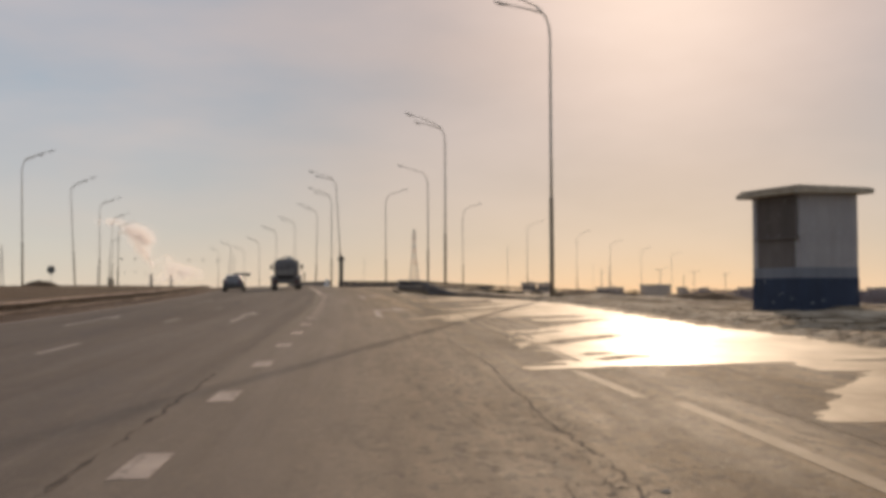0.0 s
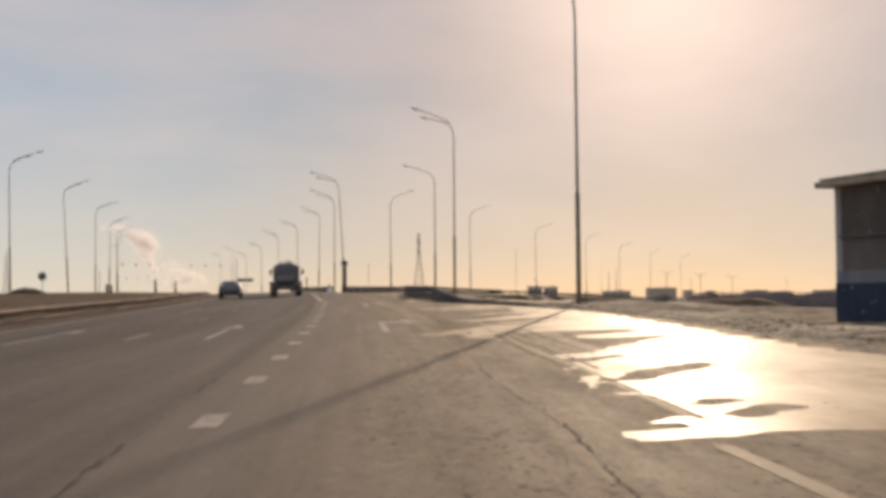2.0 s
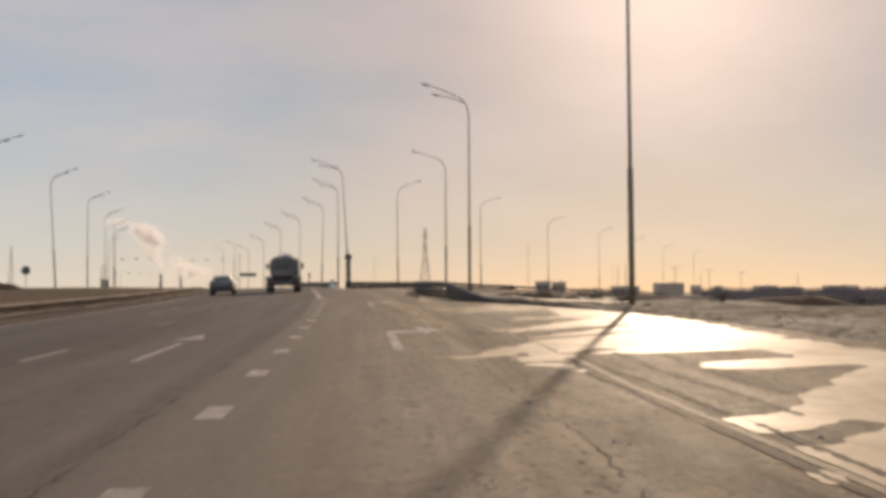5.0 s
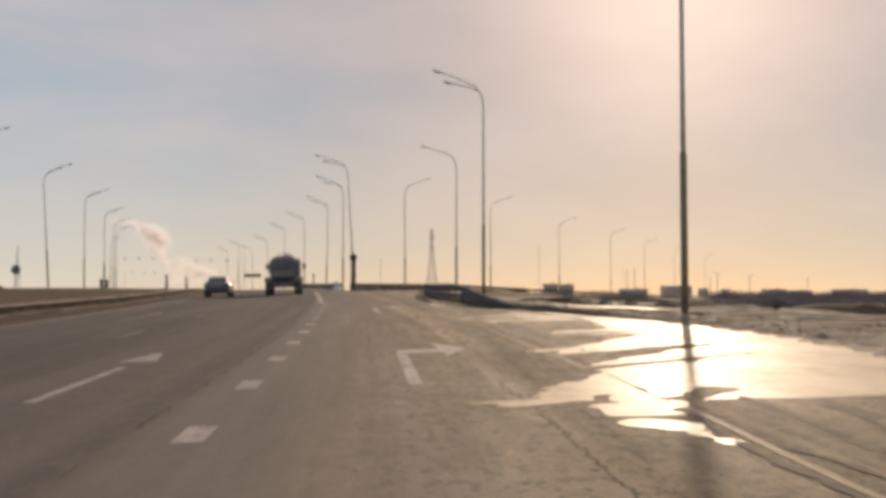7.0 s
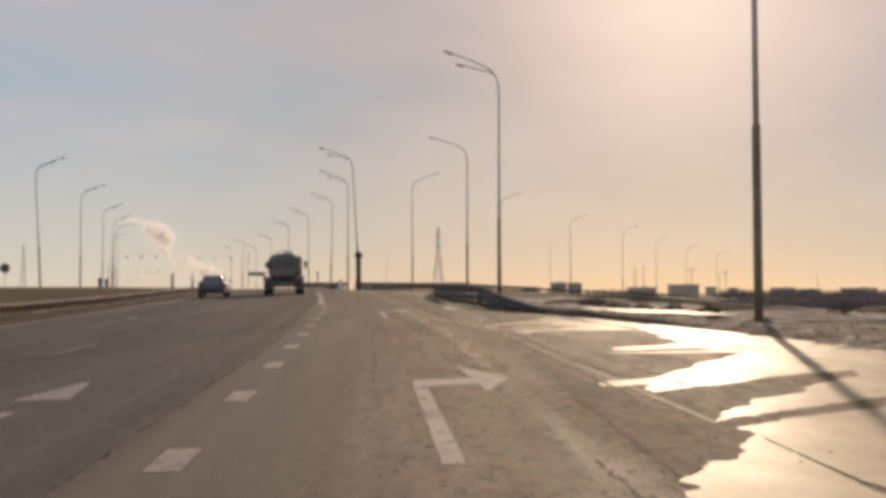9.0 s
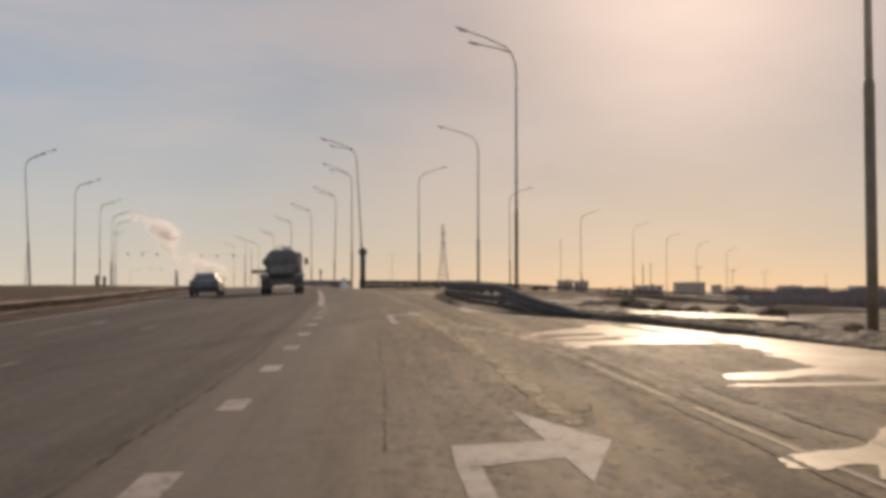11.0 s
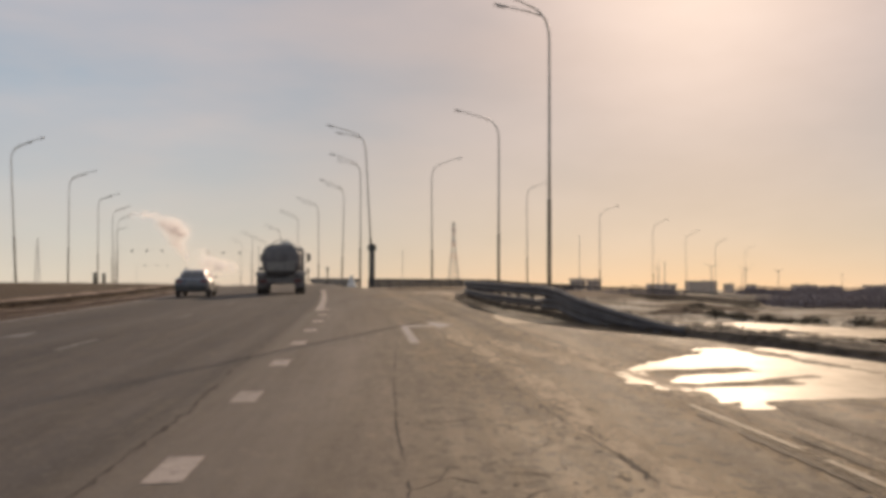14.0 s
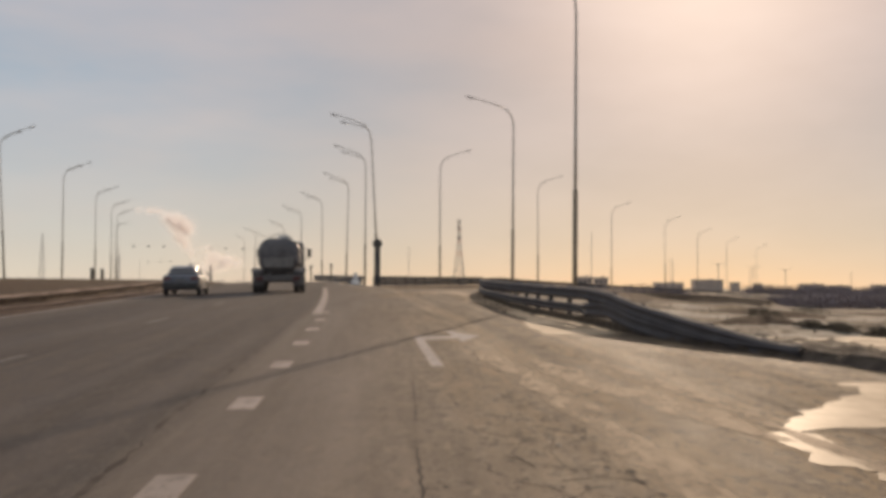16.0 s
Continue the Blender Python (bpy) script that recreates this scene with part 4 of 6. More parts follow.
def off_line(x, y, xa, ya, xb, yb):
    dx, dy = xb - xa, yb - ya
    k = max(0.0, min(1.0, ((x - xa) * dx + (y - ya) * dy) / (dx * dx + dy * dy)))
    return math.hypot(x - xa - k * dx, (y - ya - k * dy) * 0.75)


def off_spit(x, y, xa, ya, xb, yb, ra, rb):
    """As off_line, less a half-width that tapers from end to end."""
    dx, dy = xb - xa, yb - ya
    k = max(0.0, min(1.0, ((x - xa) * dx + (y - ya) * dy) / (dx * dx + dy * dy)))
    return math.hypot(x - xa - k * dx, (y - ya - k * dy) * 0.75) - ra - (rb - ra) * k


def wet(x, y):
    """Depth of the film of water: hollows, fingers that reach out of them, and dry crowns."""
    d = max(min(x - x0, x1 - x, y - y0, y1 - y) for x0, x1, y0, y1 in POOLS)
    d = max(d, max(r - off_line(x, y, *seg) for *seg, r in REACHES), max(-off_spit(x, y, *s) for s in TONGUES))
    d = min(d, min(off_spit(x, y, *s) for s in SPITS))
    d = max(d, max(min(x - x0, x1 - x, y - y0, y1 - y) for x0, x1, y0, y1 in LATE_POOLS), max(r - off_line(x, y, *seg) for *seg, r in LATE_REACHES))
    d = min(d, min(off_line(x, y, *seg) - r for *seg, r in ISLANDS), 0.9)
    rag = 0.15 * noise.noise(Vector((x * 0.55, y * 1.25, 1.7))) + 0.10 * noise.noise(Vector((x * 1.4 + 4, y * 3.0, 5.1))) + 0.075 * noise.noise(Vector((x * 3.6, y * 8.0, 8.0)))
    d += rag
    if 12.75 < y < 21.5:
        # the raised edge line holds the water back; a few pools lie beyond it
        u = x - seam(y)
        held = (u - 4.19) * 2.0 + 0.12 * rag
        spill = max(r - off_line(x, y, *seg) + 0.7 * rag for *seg, r in SPILLS)
        d = max(min(d, held), spill)
    if 26 < y < 31.5:
        # the edge line stands out of the water as a thin ridge
        d = min(d, (off_line(x, y, 2.43, 27.3, 2.43, 30.2) - 0.035) * 2.0 + 0.1 * rag)
    bank = 0.05 + 1.0 * abs(noise.noise(Vector((1.0, y * 0.9, 2.0)))) + 0.25 * abs(noise.noise(Vector((x * 2.0, y * 2.6, 6.0)))) if y < 43 else 0.06
    bank += 0.40 * smooth(17, 20, y) * (1 - smooth(32, 37, y))
    return d + min(kerb_x(y) - bank - x, 0.0) * 9


def contour_patch(name, x0, x1, y0, y1, step, field, lift, material, zfun=road_z):
    """Marching squares: the part of a grid where the field is positive, with a clean outline."""
    gx, gy = span(x0, x1, step), span(y0, y1, step)
    val = [[field(x, y) for x in gx] for y in gy]
    verts, faces, seen = [], [], {}

    def vert(key, x, y):
        if key not in seen:
            seen[key] = len(verts)
            verts.append((x, y, zfun(x, y) + lift))
        return seen[key]

    for j in range(len(gy) - 1):
        for i in range(len(gx) - 1):
            ring = ((i, j), (i + 1, j), (i + 1, j + 1), (i, j + 1))
            if all(val[b][a] <= 0 for a, b in ring):
                continue
            poly = []
            for k in range(4):
                (a, b), (c, d) = ring[k], ring[(k + 1) % 4]
                va, vc = val[b][a], val[d][c]
                if va > 0:
                    poly.append(vert((a, b), gx[a], gy[b]))
                if (va > 0) != (vc > 0):
                    t = va / (va - vc)
                    key = ((a, b), (c, d)) if (a, b) < (c, d) else ((c, d), (a, b))
                    poly.append(vert(key, gx[a] + (gx[c] - gx[a]) * t, gy[b] + (gy[d] - gy[b]) * t))
            if len(poly) >= 3:
                faces.append(tuple(poly))
    # one object for each pool that stands by itself
    owner = list(range(len(verts)))

    def root(k):
        while owner[k] != k:
            owner[k] = owner[owner[k]]
            k = owner[k]
        return k

    for f in faces:
        for k in f[1:]:
            owner[root(k)] = root(f[0])
    pools = {}
    for f in faces:
        pools.setdefault(root(f[0]), []).append(f)
    out = []
    for group in pools.values():
        if len(group) < 14:
            continue
        used = sorted({k for f in group for k in f})
        back = {k: i for i, k in enumerate(used)}
        out.append((len(group), new(name, sheet(name, [verts[k] for k in used], [tuple(back[k] for k in f) for f in group], material))))
    return out


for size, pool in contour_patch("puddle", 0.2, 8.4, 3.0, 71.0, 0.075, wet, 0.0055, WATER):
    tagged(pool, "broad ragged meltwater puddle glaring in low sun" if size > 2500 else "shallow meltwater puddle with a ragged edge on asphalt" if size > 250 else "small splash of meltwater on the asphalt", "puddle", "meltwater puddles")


def verge_water(x, y):
    return road_z(kerb_x(y), y) + 0.13 - 0.02 * min(max(x - kerb_x(y), 0.0), 40.0)


def verge_wet(x, y):
    d = x - kerb_x(y)
    return min(verge_water(x, y) - ground_z(x, y), 0.1 * (2.1 - abs(d - 2.5)), 0.1 * (3.6 - abs(y - 55.0))) - 0.03 + 0.10 * noise.noise(Vector((x * 0.9, y * 2.6, 0.0))) + 0.02 * noise.noise(Vector((x * 3.1, y * 7.0, 4.0)))


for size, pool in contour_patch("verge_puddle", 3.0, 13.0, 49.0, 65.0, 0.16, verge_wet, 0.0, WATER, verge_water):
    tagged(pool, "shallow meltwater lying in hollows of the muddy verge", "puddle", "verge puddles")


# frozen slush thrown up behind the kerb
def crust_z(x, y):
    d = x - kerb_x(y) + (0.45 + 0.4 * smooth(17, 20, y)) * (1 - smooth(36, 45, y)) - 0.1 * smooth(38, 45, y)
    lump = abs(noise.noise(Vector((x * 3.0, y * 1.5, 4.0)))) + 0.6 * abs(noise.noise(Vector((x * 5.3, y * 4.1, 9.0)))) + 0.25 * noise.noise(Vector((x * 13.0, y * 11.0, 2.0)))
    under = max(ground_z(x, y), road_z(min(x, kerb_x(y)), y) - 0.02 if x < kerb_x(y) + 0.3 else -9.0)
    return under - 0.05 + 0.14 * lump * smooth(0.0, 0.4, d) * (1 - smooth(1.5, 2.6, d))


crust = strip("slush_crust", 2, 60, 0.16, 20, lambda y: kerb_x(y) + 0.1 - (0.55 + 0.4 * smooth(17, 20, y)) * (1 - smooth(36, 45, y)), lambda y: kerb_x(y) + 2.3, crust_z, ICE)
tagged(crust, "lumpy crust of dirty frozen slush behind the kerb", "slush", kind="structure")


# dark mud thrown over the kerb before the guardrail
def mud_z(x, y):
    d = x - kerb_x(y)
    lump = abs(noise.noise(Vector((x * 2.2, y * 1.1, 14.0)))) + 0.5 * abs(noise.noise(Vector((x * 4.7, y * 3.3, 3.0)))) + 0.2 * noise.noise(Vector((x * 11.0, y * 9.0, 5.0)))
    rise = smooth(-0.32, -0.02, d) * (1 - smooth(0.35, 0.85, d)) * smooth(42, 52, y) * (1 - smooth(57, 61, y))
    return max(road_z(min(x, kerb_x(y)), y) - 0.03, ground_z(x, y) - 0.06 if d > 0.2 else -9.0) + (0.10 + 0.20 * lump) * rise


mud = strip("mud_ridge", 39, 61, 0.14, 14, lambda y: kerb_x(y) - 0.34, lambda y: kerb_x(y) + 0.9, mud_z, MUD)
tagged(mud, "dark lumpy mud ridge over the kerb beside the guardrail", "mud", kind="structure")

# steep dark earth bank under the near edge of the ramp


def ramp_bank_z(x, y):
    q = max((x - ramp_x(y) - 4.2) / 2.6, 0.0)
    return ramp_z(y) + 0.03 - 1.65 * smooth(160, 180, y) * q + 0.10 * noise.noise(Vector((x * 0.5, y * 0.5, 3.0))) * q


bank_edge = strip("ramp_bank", 160, 330, 0.8, 6, lambda y: ramp_x(y) + 4.2, lambda y: ramp_x(y) + 6.8, ramp_bank_z, DARK_EARTH)
tagged(bank_edge, "steep dark earth edge under the far ramp", "bank", kind="structure")

# dark strip laid on the asphalt as the guardrail's shade
damp_edge = strip("damp_edge", 51.5, 58.6, 0.1, 3, lambda y: kerb_x(y) - 0.30 - 0.22 * abs(noise.noise(Vector((2.0, y * 1.3, 0.0)))) - 0.12 * noise.noise(Vector((2.0, y * 5.0, 0.0))), lambda y: kerb_x(y) - 0.06, road_z, SILT_SHADE, 0.008)
tagged(damp_edge, "dark strip for the guardrail's shade along its foot", "silt", kind="structure")

# ---- kerbs ----
def kerb_run(name, label, line, step, width, tall, material, zfun):
    """Precast kerb stones laid end to end along a line."""
    ob = thing(name, label, "kerb", kind="structure")
    pts = []
    for (xa, ya), (xb, yb) in zip(line, line[1:]):
        n = max(1, round(math.hypot(xb - xa, yb - ya) / step))
        pts += [(xa + (xb - xa) * i / n, ya + (yb - ya) * i / n) for i in range(n)]
    pts.append(line[-1])
    meshes = []
    for v in range(4):
        bm = bmesh.new()
        bm_box(bm, (width, 1.0, tall + 0.2), (0, 0, (tall - 0.2) / 2))
        for w in bm.verts:
            w.co.x += rng.uniform(-0.008, 0.008)
            w.co.z += rng.uniform(-0.012, 0.012)
        bevel(bm, 0.02, 1)
        meshes.append(finish(bm, "kerb_stone", material))
    for a, b in zip(pts, pts[1:]):
        ln = math.hypot(b[0] - a[0], b[1] - a[1])
        x, y = (a[0] + b[0]) / 2, (a[1] + b[1]) / 2
        st = new("kerb_stone", rng.choice(meshes))
        st.parent = ob
        za, zb = zfun(*a), zfun(*b)
        st.matrix_world = pose(x + rng.uniform(-0.012, 0.012), y, (za + zb) / 2 + rng.uniform(-0.012, 0.012), math.degrees(math.atan2(zb - za, ln)), rng.uniform(-1.5, 1.5), math.degrees(math.atan2(-(b[0] - a[0]), b[1] - a[1]))) @ Matrix.Diagonal((1, ln - 0.006, 1, 1))
    return ob


kerb_run("kerb", "low mud-splashed concrete kerb along the shoulder", [p for p in KERB_LINE if 27 < p[1] < 98], 1.0, 0.17, 0.14, KERB, lambda x, y: road_z(x, y) - 0.15 * (1 - smooth(38, 51, y)))
kerb_run("median_kerb", "dark concrete edging along the median bank", [(seam(y) + kerb_u(y), y) for y in range(-20, 150, 5)], 2.5, 0.22, 0.26, DARK_EARTH, lambda x, y: road_z(x, y) - 0.02)

# ---- street lamps ----


def lamp_mesh(double):
    """A tapered steel column with a curved top and one or two reaching arms; it reaches along -x."""
    root = thing("street_lamp", "tall galvanised street lamp with two curved arms" if double else "tall galvanised street lamp with one curved arm", "street lamp", group="street lamps")
    bm = bmesh.new()
    bm_tube(bm, [(0, 0, -0.1), (0, 0, 2.0), (0, 0, 4.22), (0, 0, 4.30)], [0.098, 0.096, 0.093, 0.070], 12)
    part("base_sleeve", bm, SLEEVE, root, "thicker brown-grey lower tube", True)
    bm = bmesh.new()
    bm_tube(bm, [(0, 0, 4.28), (0, 0, 6.5), (0, 0, 9), (0, 0, 11.0), (-0.04, 0, 11.5), (-0.17, 0, 11.9), (-0.38, 0, 12.18), (-0.62, 0, 12.38)], [0.070, 0.064, 0.057, 0.050, 0.047, 0.045, 0.042, 0.040], 12)
    part("column", bm, GALV, root, smooth_faces=True)
    bm = bmesh.new()
    bm_box(bm, (0.3, 0.3, 0.05), (0, 0, -0.02))
    for sx in (-0.11, 0.11):
        for sy in (-0.11, 0.11):
            bm_rod(bm, (sx, sy, 0), (sx, sy, 0.06), 0.018, seg=6)
    part("base_plate", bm, GALV, root)
    for k, turn in enumerate((-10, 16) if double else (0,)):
        ra = radians(turn)
        reach, climb = ((1.85, 0.60), (1.5, 0.44))[k]
        way = Vector((-math.cos(ra), math.sin(ra), 0))
        # the second arm leaves the bend a little lower
        p0 = Vector(((-0.62, 0, 12.38), (-0.28, 0, 12.07))[k])
        p1 = p0 + way * (reach * 0.5) + Vector((0, 0, climb * 0.56))
        p2 = p0 + way * reach + Vector((0, 0, climb))
        bm = bmesh.new()
        bm_tube(bm, [p0, p1, p2], [0.038, 0.034, 0.030], 8)
        arm = part("arm", bm, GALV, root, smooth_faces=True)
        bm = bmesh.new()
        secs = []
        for s, w, h in ((0.0, 0.035, 0.03), (0.1, 0.085, 0.04), (0.35, 0.11, 0.045), (0.6, 0.085, 0.038), (0.68, 0.035, 0.02)):
            c = p2 + (way + Vector((0, 0, 0.26))) * s
            side = Vector((-way.y, way.x, 0))
            secs.append([c + side * (w * math.cos(t)) + Vector((0, 0, h * math.sin(t))) for t in [2 * math.pi * i / 10 for i in range(10)]])
        bm_loft(bm, secs)
        lum = part("lamp_head", bm, HEADM, arm, "grey lamp head", True)
        bm = bmesh.new()
        c = p2 + (way + Vector((0, 0, 0.26))) * 0.36 + Vector((0, 0, -0.065))
        bm_box(bm, (0.34, 0.16, 0.02), c, Matrix.Rotation(-ra, 4, "Z") @ Matrix.Rotation(0.2, 4, "Y"))
        part("lens", bm, LENS, lum)
    return root


def put_lamp(src, x, y, z, turn, lean_x=0.0, lean_y=0.0, tall=1.0):
    m = pose(x, y, z, lean_y, lean_x, turn)
    ob = copy_thing(src, m)
    ob.scale = (1, 1, tall)
    return ob


double_lamp, single_lamp = lamp_mesh(True), lamp_mesh(False)
# right of the carriageway: reach over the road
for x, y, lean, tall in ((-3.86, 125.0, -3.3, 1.06), (-5.8, 142.7, 0.0, 1.04), (-9.3, 168.6, 1.2, 1.05), (-14.3, 194.0, -0.3, 1.07), (-19.8, 217.5, 0.2, 1.08), (-26.4, 249.1, -0.3, 1.085), (-33.6, 280.0, 0.4, 1.08), (-41.5, 315.0, -0.2, 1.07), (-51.0, 357.0, 0.3, 1.065)):
    put_lamp(double_lamp, x, y, min(ground_z(x, y), profile(y) + 0.15) - 0.02, 8 * y / 200, lean, 0, tall)
put_lamp(double_lamp, 7.62, 45.91, ground_z(7.62, 45.91) - 0.02, 2, -0.05, 0, 1.03)
put_lamp(double_lamp, 5.29, 82.35, ground_z(5.29, 82.35) - 0.05, 3, 0.1, 0, 1.03)
put_lamp(single_lamp, 5.3, 110.7, ground_z(5.3, 110.7) - 0.05, 0, 0.1, 0, 0.97)
# left of the ramp: reach over it
for x, y, top in ((1.36, 149.0, 14.3), (14.0, 175, 14.4), (29.0, 208, 13.7), (44.5, 240, 13.6), (60.0, 277, 13.3), (78.0, 318, 13.2), (98.0, 358, 13.0)):
    z = ground_z(x, y)
    put_lamp(single_lamp, x, y, z - 0.05, 180, 0.3, 0, (top - z) / 12.1)
# the far row beyond the left bank
for x, y, lean in ((-34.5, 108.5, 1.0), (-37.0, 136.5, 3.2), (-41.0, 164.5, 0.1), (-47.0, 197.6, 0.2), (-52.1, 224.1, 0.3), (-57.2, 246.3, 0.0), (-69.5, 290, 0.2)):
    put_lamp(double_lamp, x, y, ground_z(x, y) - 0.05, 176, lean, 0, 1.02)
for src in (double_lamp, single_lamp):
    for o in [*src.children_recursive, src]:
        bpy.data.objects.remove(o)

# ---- guardrail along the exit ramp ----


def w_beam(bm, a, b, za, zb, up=1.0):
    """One length of W-section beam between two posts; za, zb are the heights of its middle."""
    a, b = Vector(a), Vector(b)
    d = (b - a).normalized()
    side = Vector((d.y, -d.x, 0))
    prof = [(-0.155, 0.0), (-0.135, 0.045), (-0.075, 0.08), (-0.03, 0.03), (0.03, 0.03), (0.075, 0.08), (0.135, 0.045), (0.155, 0.0)]
    back = [(h, s - 0.006) for h, s in prof[::-1]]
    rings = []
    for p, z in ((a, za), (b, zb)):
        rings.append([bm.verts.new((p.x - side.x * s, p.y - side.y * s, p.z + z + h * up)) for h, s in prof + back])
    n = len(rings[0])
    for i in range(n):
        bm.faces.new((rings[0][i], rings[0][(i + 1) % n], rings[1][(i + 1) % n], rings[1][i]))
    bmesh.ops.recalc_face_normals(bm, faces=bm.faces[:])


def guardrail(label, line, heights, double=True, base=road_z, deep=False):
    ob = thing("guardrail", label, "guardrail", group="guardrails")
    pts = [(x, y, base(x, y)) for x, y in line]
    for k, ((x, y, z), h) in enumerate(zip(pts, heights)):
        if h > 0.3:
            bm = bmesh.new()
            bm_box(bm, (0.09, 0.14, h + 0.4), (x + 0.10, y, z + h / 2 - 0.2))
            bm_box(bm, (0.10, 0.10, 0.2), (x + 0.02, y, z + h - 0.17))
            part("post", bm, RAILM, ob)
    for k in range(len(pts) - 1):
        a, b = pts[k], pts[k + 1]
        bm = bmesh.new()
        w_beam(bm, a, b, heights[k] - (0.19 if deep else 0.135), heights[k + 1] - (0.19 if deep else 0.135), 1.2 if deep else 0.86)
        part("beam", bm, RAILM, ob)
        if deep:
            bm = bmesh.new()
            w_beam(bm, a, b, heights[k] - 0.58, heights[k + 1] - 0.58, 1.15)
            part("lower_beam", bm, RAILM, ob)
        elif double:
            bm = bmesh.new()
            w_beam(bm, a, b, max(heights[k] - (0.46 if heights[k] > 0.72 else 0.36), 0.02), max(heights[k + 1] - (0.46 if heights[k + 1] > 0.72 else 0.36), 0.02), 0.66 if min(heights[k], heights[k + 1]) > 0.72 else 1.0)
            part("lower_beam", bm, RAILM, ob)
    return ob


def resample(line, step):
    out = [line[0]]
    for a, b in zip(line, line[1:]):
        n = max(1, round(math.hypot(b[0] - a[0], b[1] - a[1]) / step))
        out += [(a[0] + (b[0] - a[0]) * i / n, a[1] + (b[1] - a[1]) * i / n) for i in range(1, n + 1)]
    return out


rail = resample([(x - 0.12, y) for x, y in KERB_LINE if 53.5 < y < 153], 2.0)
tall = [0.12, 0.34, 0.54, 0.70] + [0.76] * (len(rail) - 4)
guardrail("mud-dark double-beam guardrail with a turned-down end", rail, tall, True, ramp_surface)
left_rail = resample([(-4.3, 126), (-2.8, 132), (-0.3, 141), (3.2, 150), (6.0, 156)], 3.0)
guardrail("grey guardrail along the inner side of the ramp", left_rail, [0.78] * len(left_rail), True, lambda x, y: 1.77 + 0.006 * (y - 126), True)
verts, faces = [], []
for k, (x, y) in enumerate(left_rail):
    for dx, dz in ((-3.0, -0.75), (-1.0, -0.08), (-0.5, 0.0), (0.6, 0.0), (1.1, -0.10), (3.2, -0.8)):
        verts.append((x + dx, y, 1.75 + 0.006 * (y - 126) + dz + 0.03 * noise.noise(Vector((x + dx, y, 0.0)))))
    if k:
        faces += [(6 * k - 6 + i, 6 * k - 5 + i, 6 * k + 1 + i, 6 * k + i) for i in range(5)]
island = new("gore_island", sheet("gore_island", verts, faces, SOIL))
tagged(island, "low earth island between the carriageway and the ramp", "traffic island", kind="structure")
nose_rail = resample([(-5.2, 126), (-6.6, 138), (-8.2, 152), (-11.0, 172), (-15.6, 196)], 4.0)
guardrail("dark guardrail beside the through lanes", nose_rail, [0.8] * len(nose_rail), True, lambda x, y: 1.75 + 0.0087 * (y - 126), True)

far_rail = resample([(ramp_x(y) + 4.3, y) for y in (152, 165, 177, 203, 235, 267, 305, 370)], 4.0)
guardrail("thin dark guardrail along the outer side of the far ramp", far_rail, [0.75] * len(far_rail), False, lambda x, y: ramp_z(y))
# crash cushion and round sign at the nose of the exit
z_nose = profile(124.5) - 0.08
nose = thing("gore_marker", "dark round sign on a stout striped marker post", "road sign", pose(-3.9, 122.5, z_nose))
bm = bmesh.new()
bm_box(bm, (0.44, 0.3, 2.72), (0, 0, 1.36))
bevel(bm, 0.05)
part("post", bm, DARKM, nose)
for k in range(3):
    bm = bmesh.new()
    bm_box(bm, (0.30, 0.01, 0.16), (0, -0.153, 0.5 + k * 0.75))
    part("stripe", bm, RAILM, nose)
bm = bmesh.new()
bm_rod(bm, (0, -0.19, 3.05), (0, -0.16, 3.05), 0.36, 0.36, 24)
part("sign_disc", bm, DARKM, nose)
bm = bmesh.new()
bm_rod(bm, (0, -0.1, 2.4), (0, -0.1, 3.1), 0.04, 0.04, 8)
part("sign_post", bm, DARKM, nose)
block = thing("barrier_block", "white plastic water-filled barrier at the gore", "barrier", pose(-5.5, 122.0, z_nose - 0.05))
bm = bmesh.new()
bm_loft(bm, [[Vector((s * w, t * d, z)) for s, t in ((-1, -1), (1, -1), (1, 1), (-1, 1))] for z, w, d in ((0, 0.34, 0.28), (0.22, 0.30, 0.24), (0.45, 0.17, 0.12), (0.9, 0.13, 0.09))])
part("shell", bm, WHITEP, block)

# ---- plastered booth ----


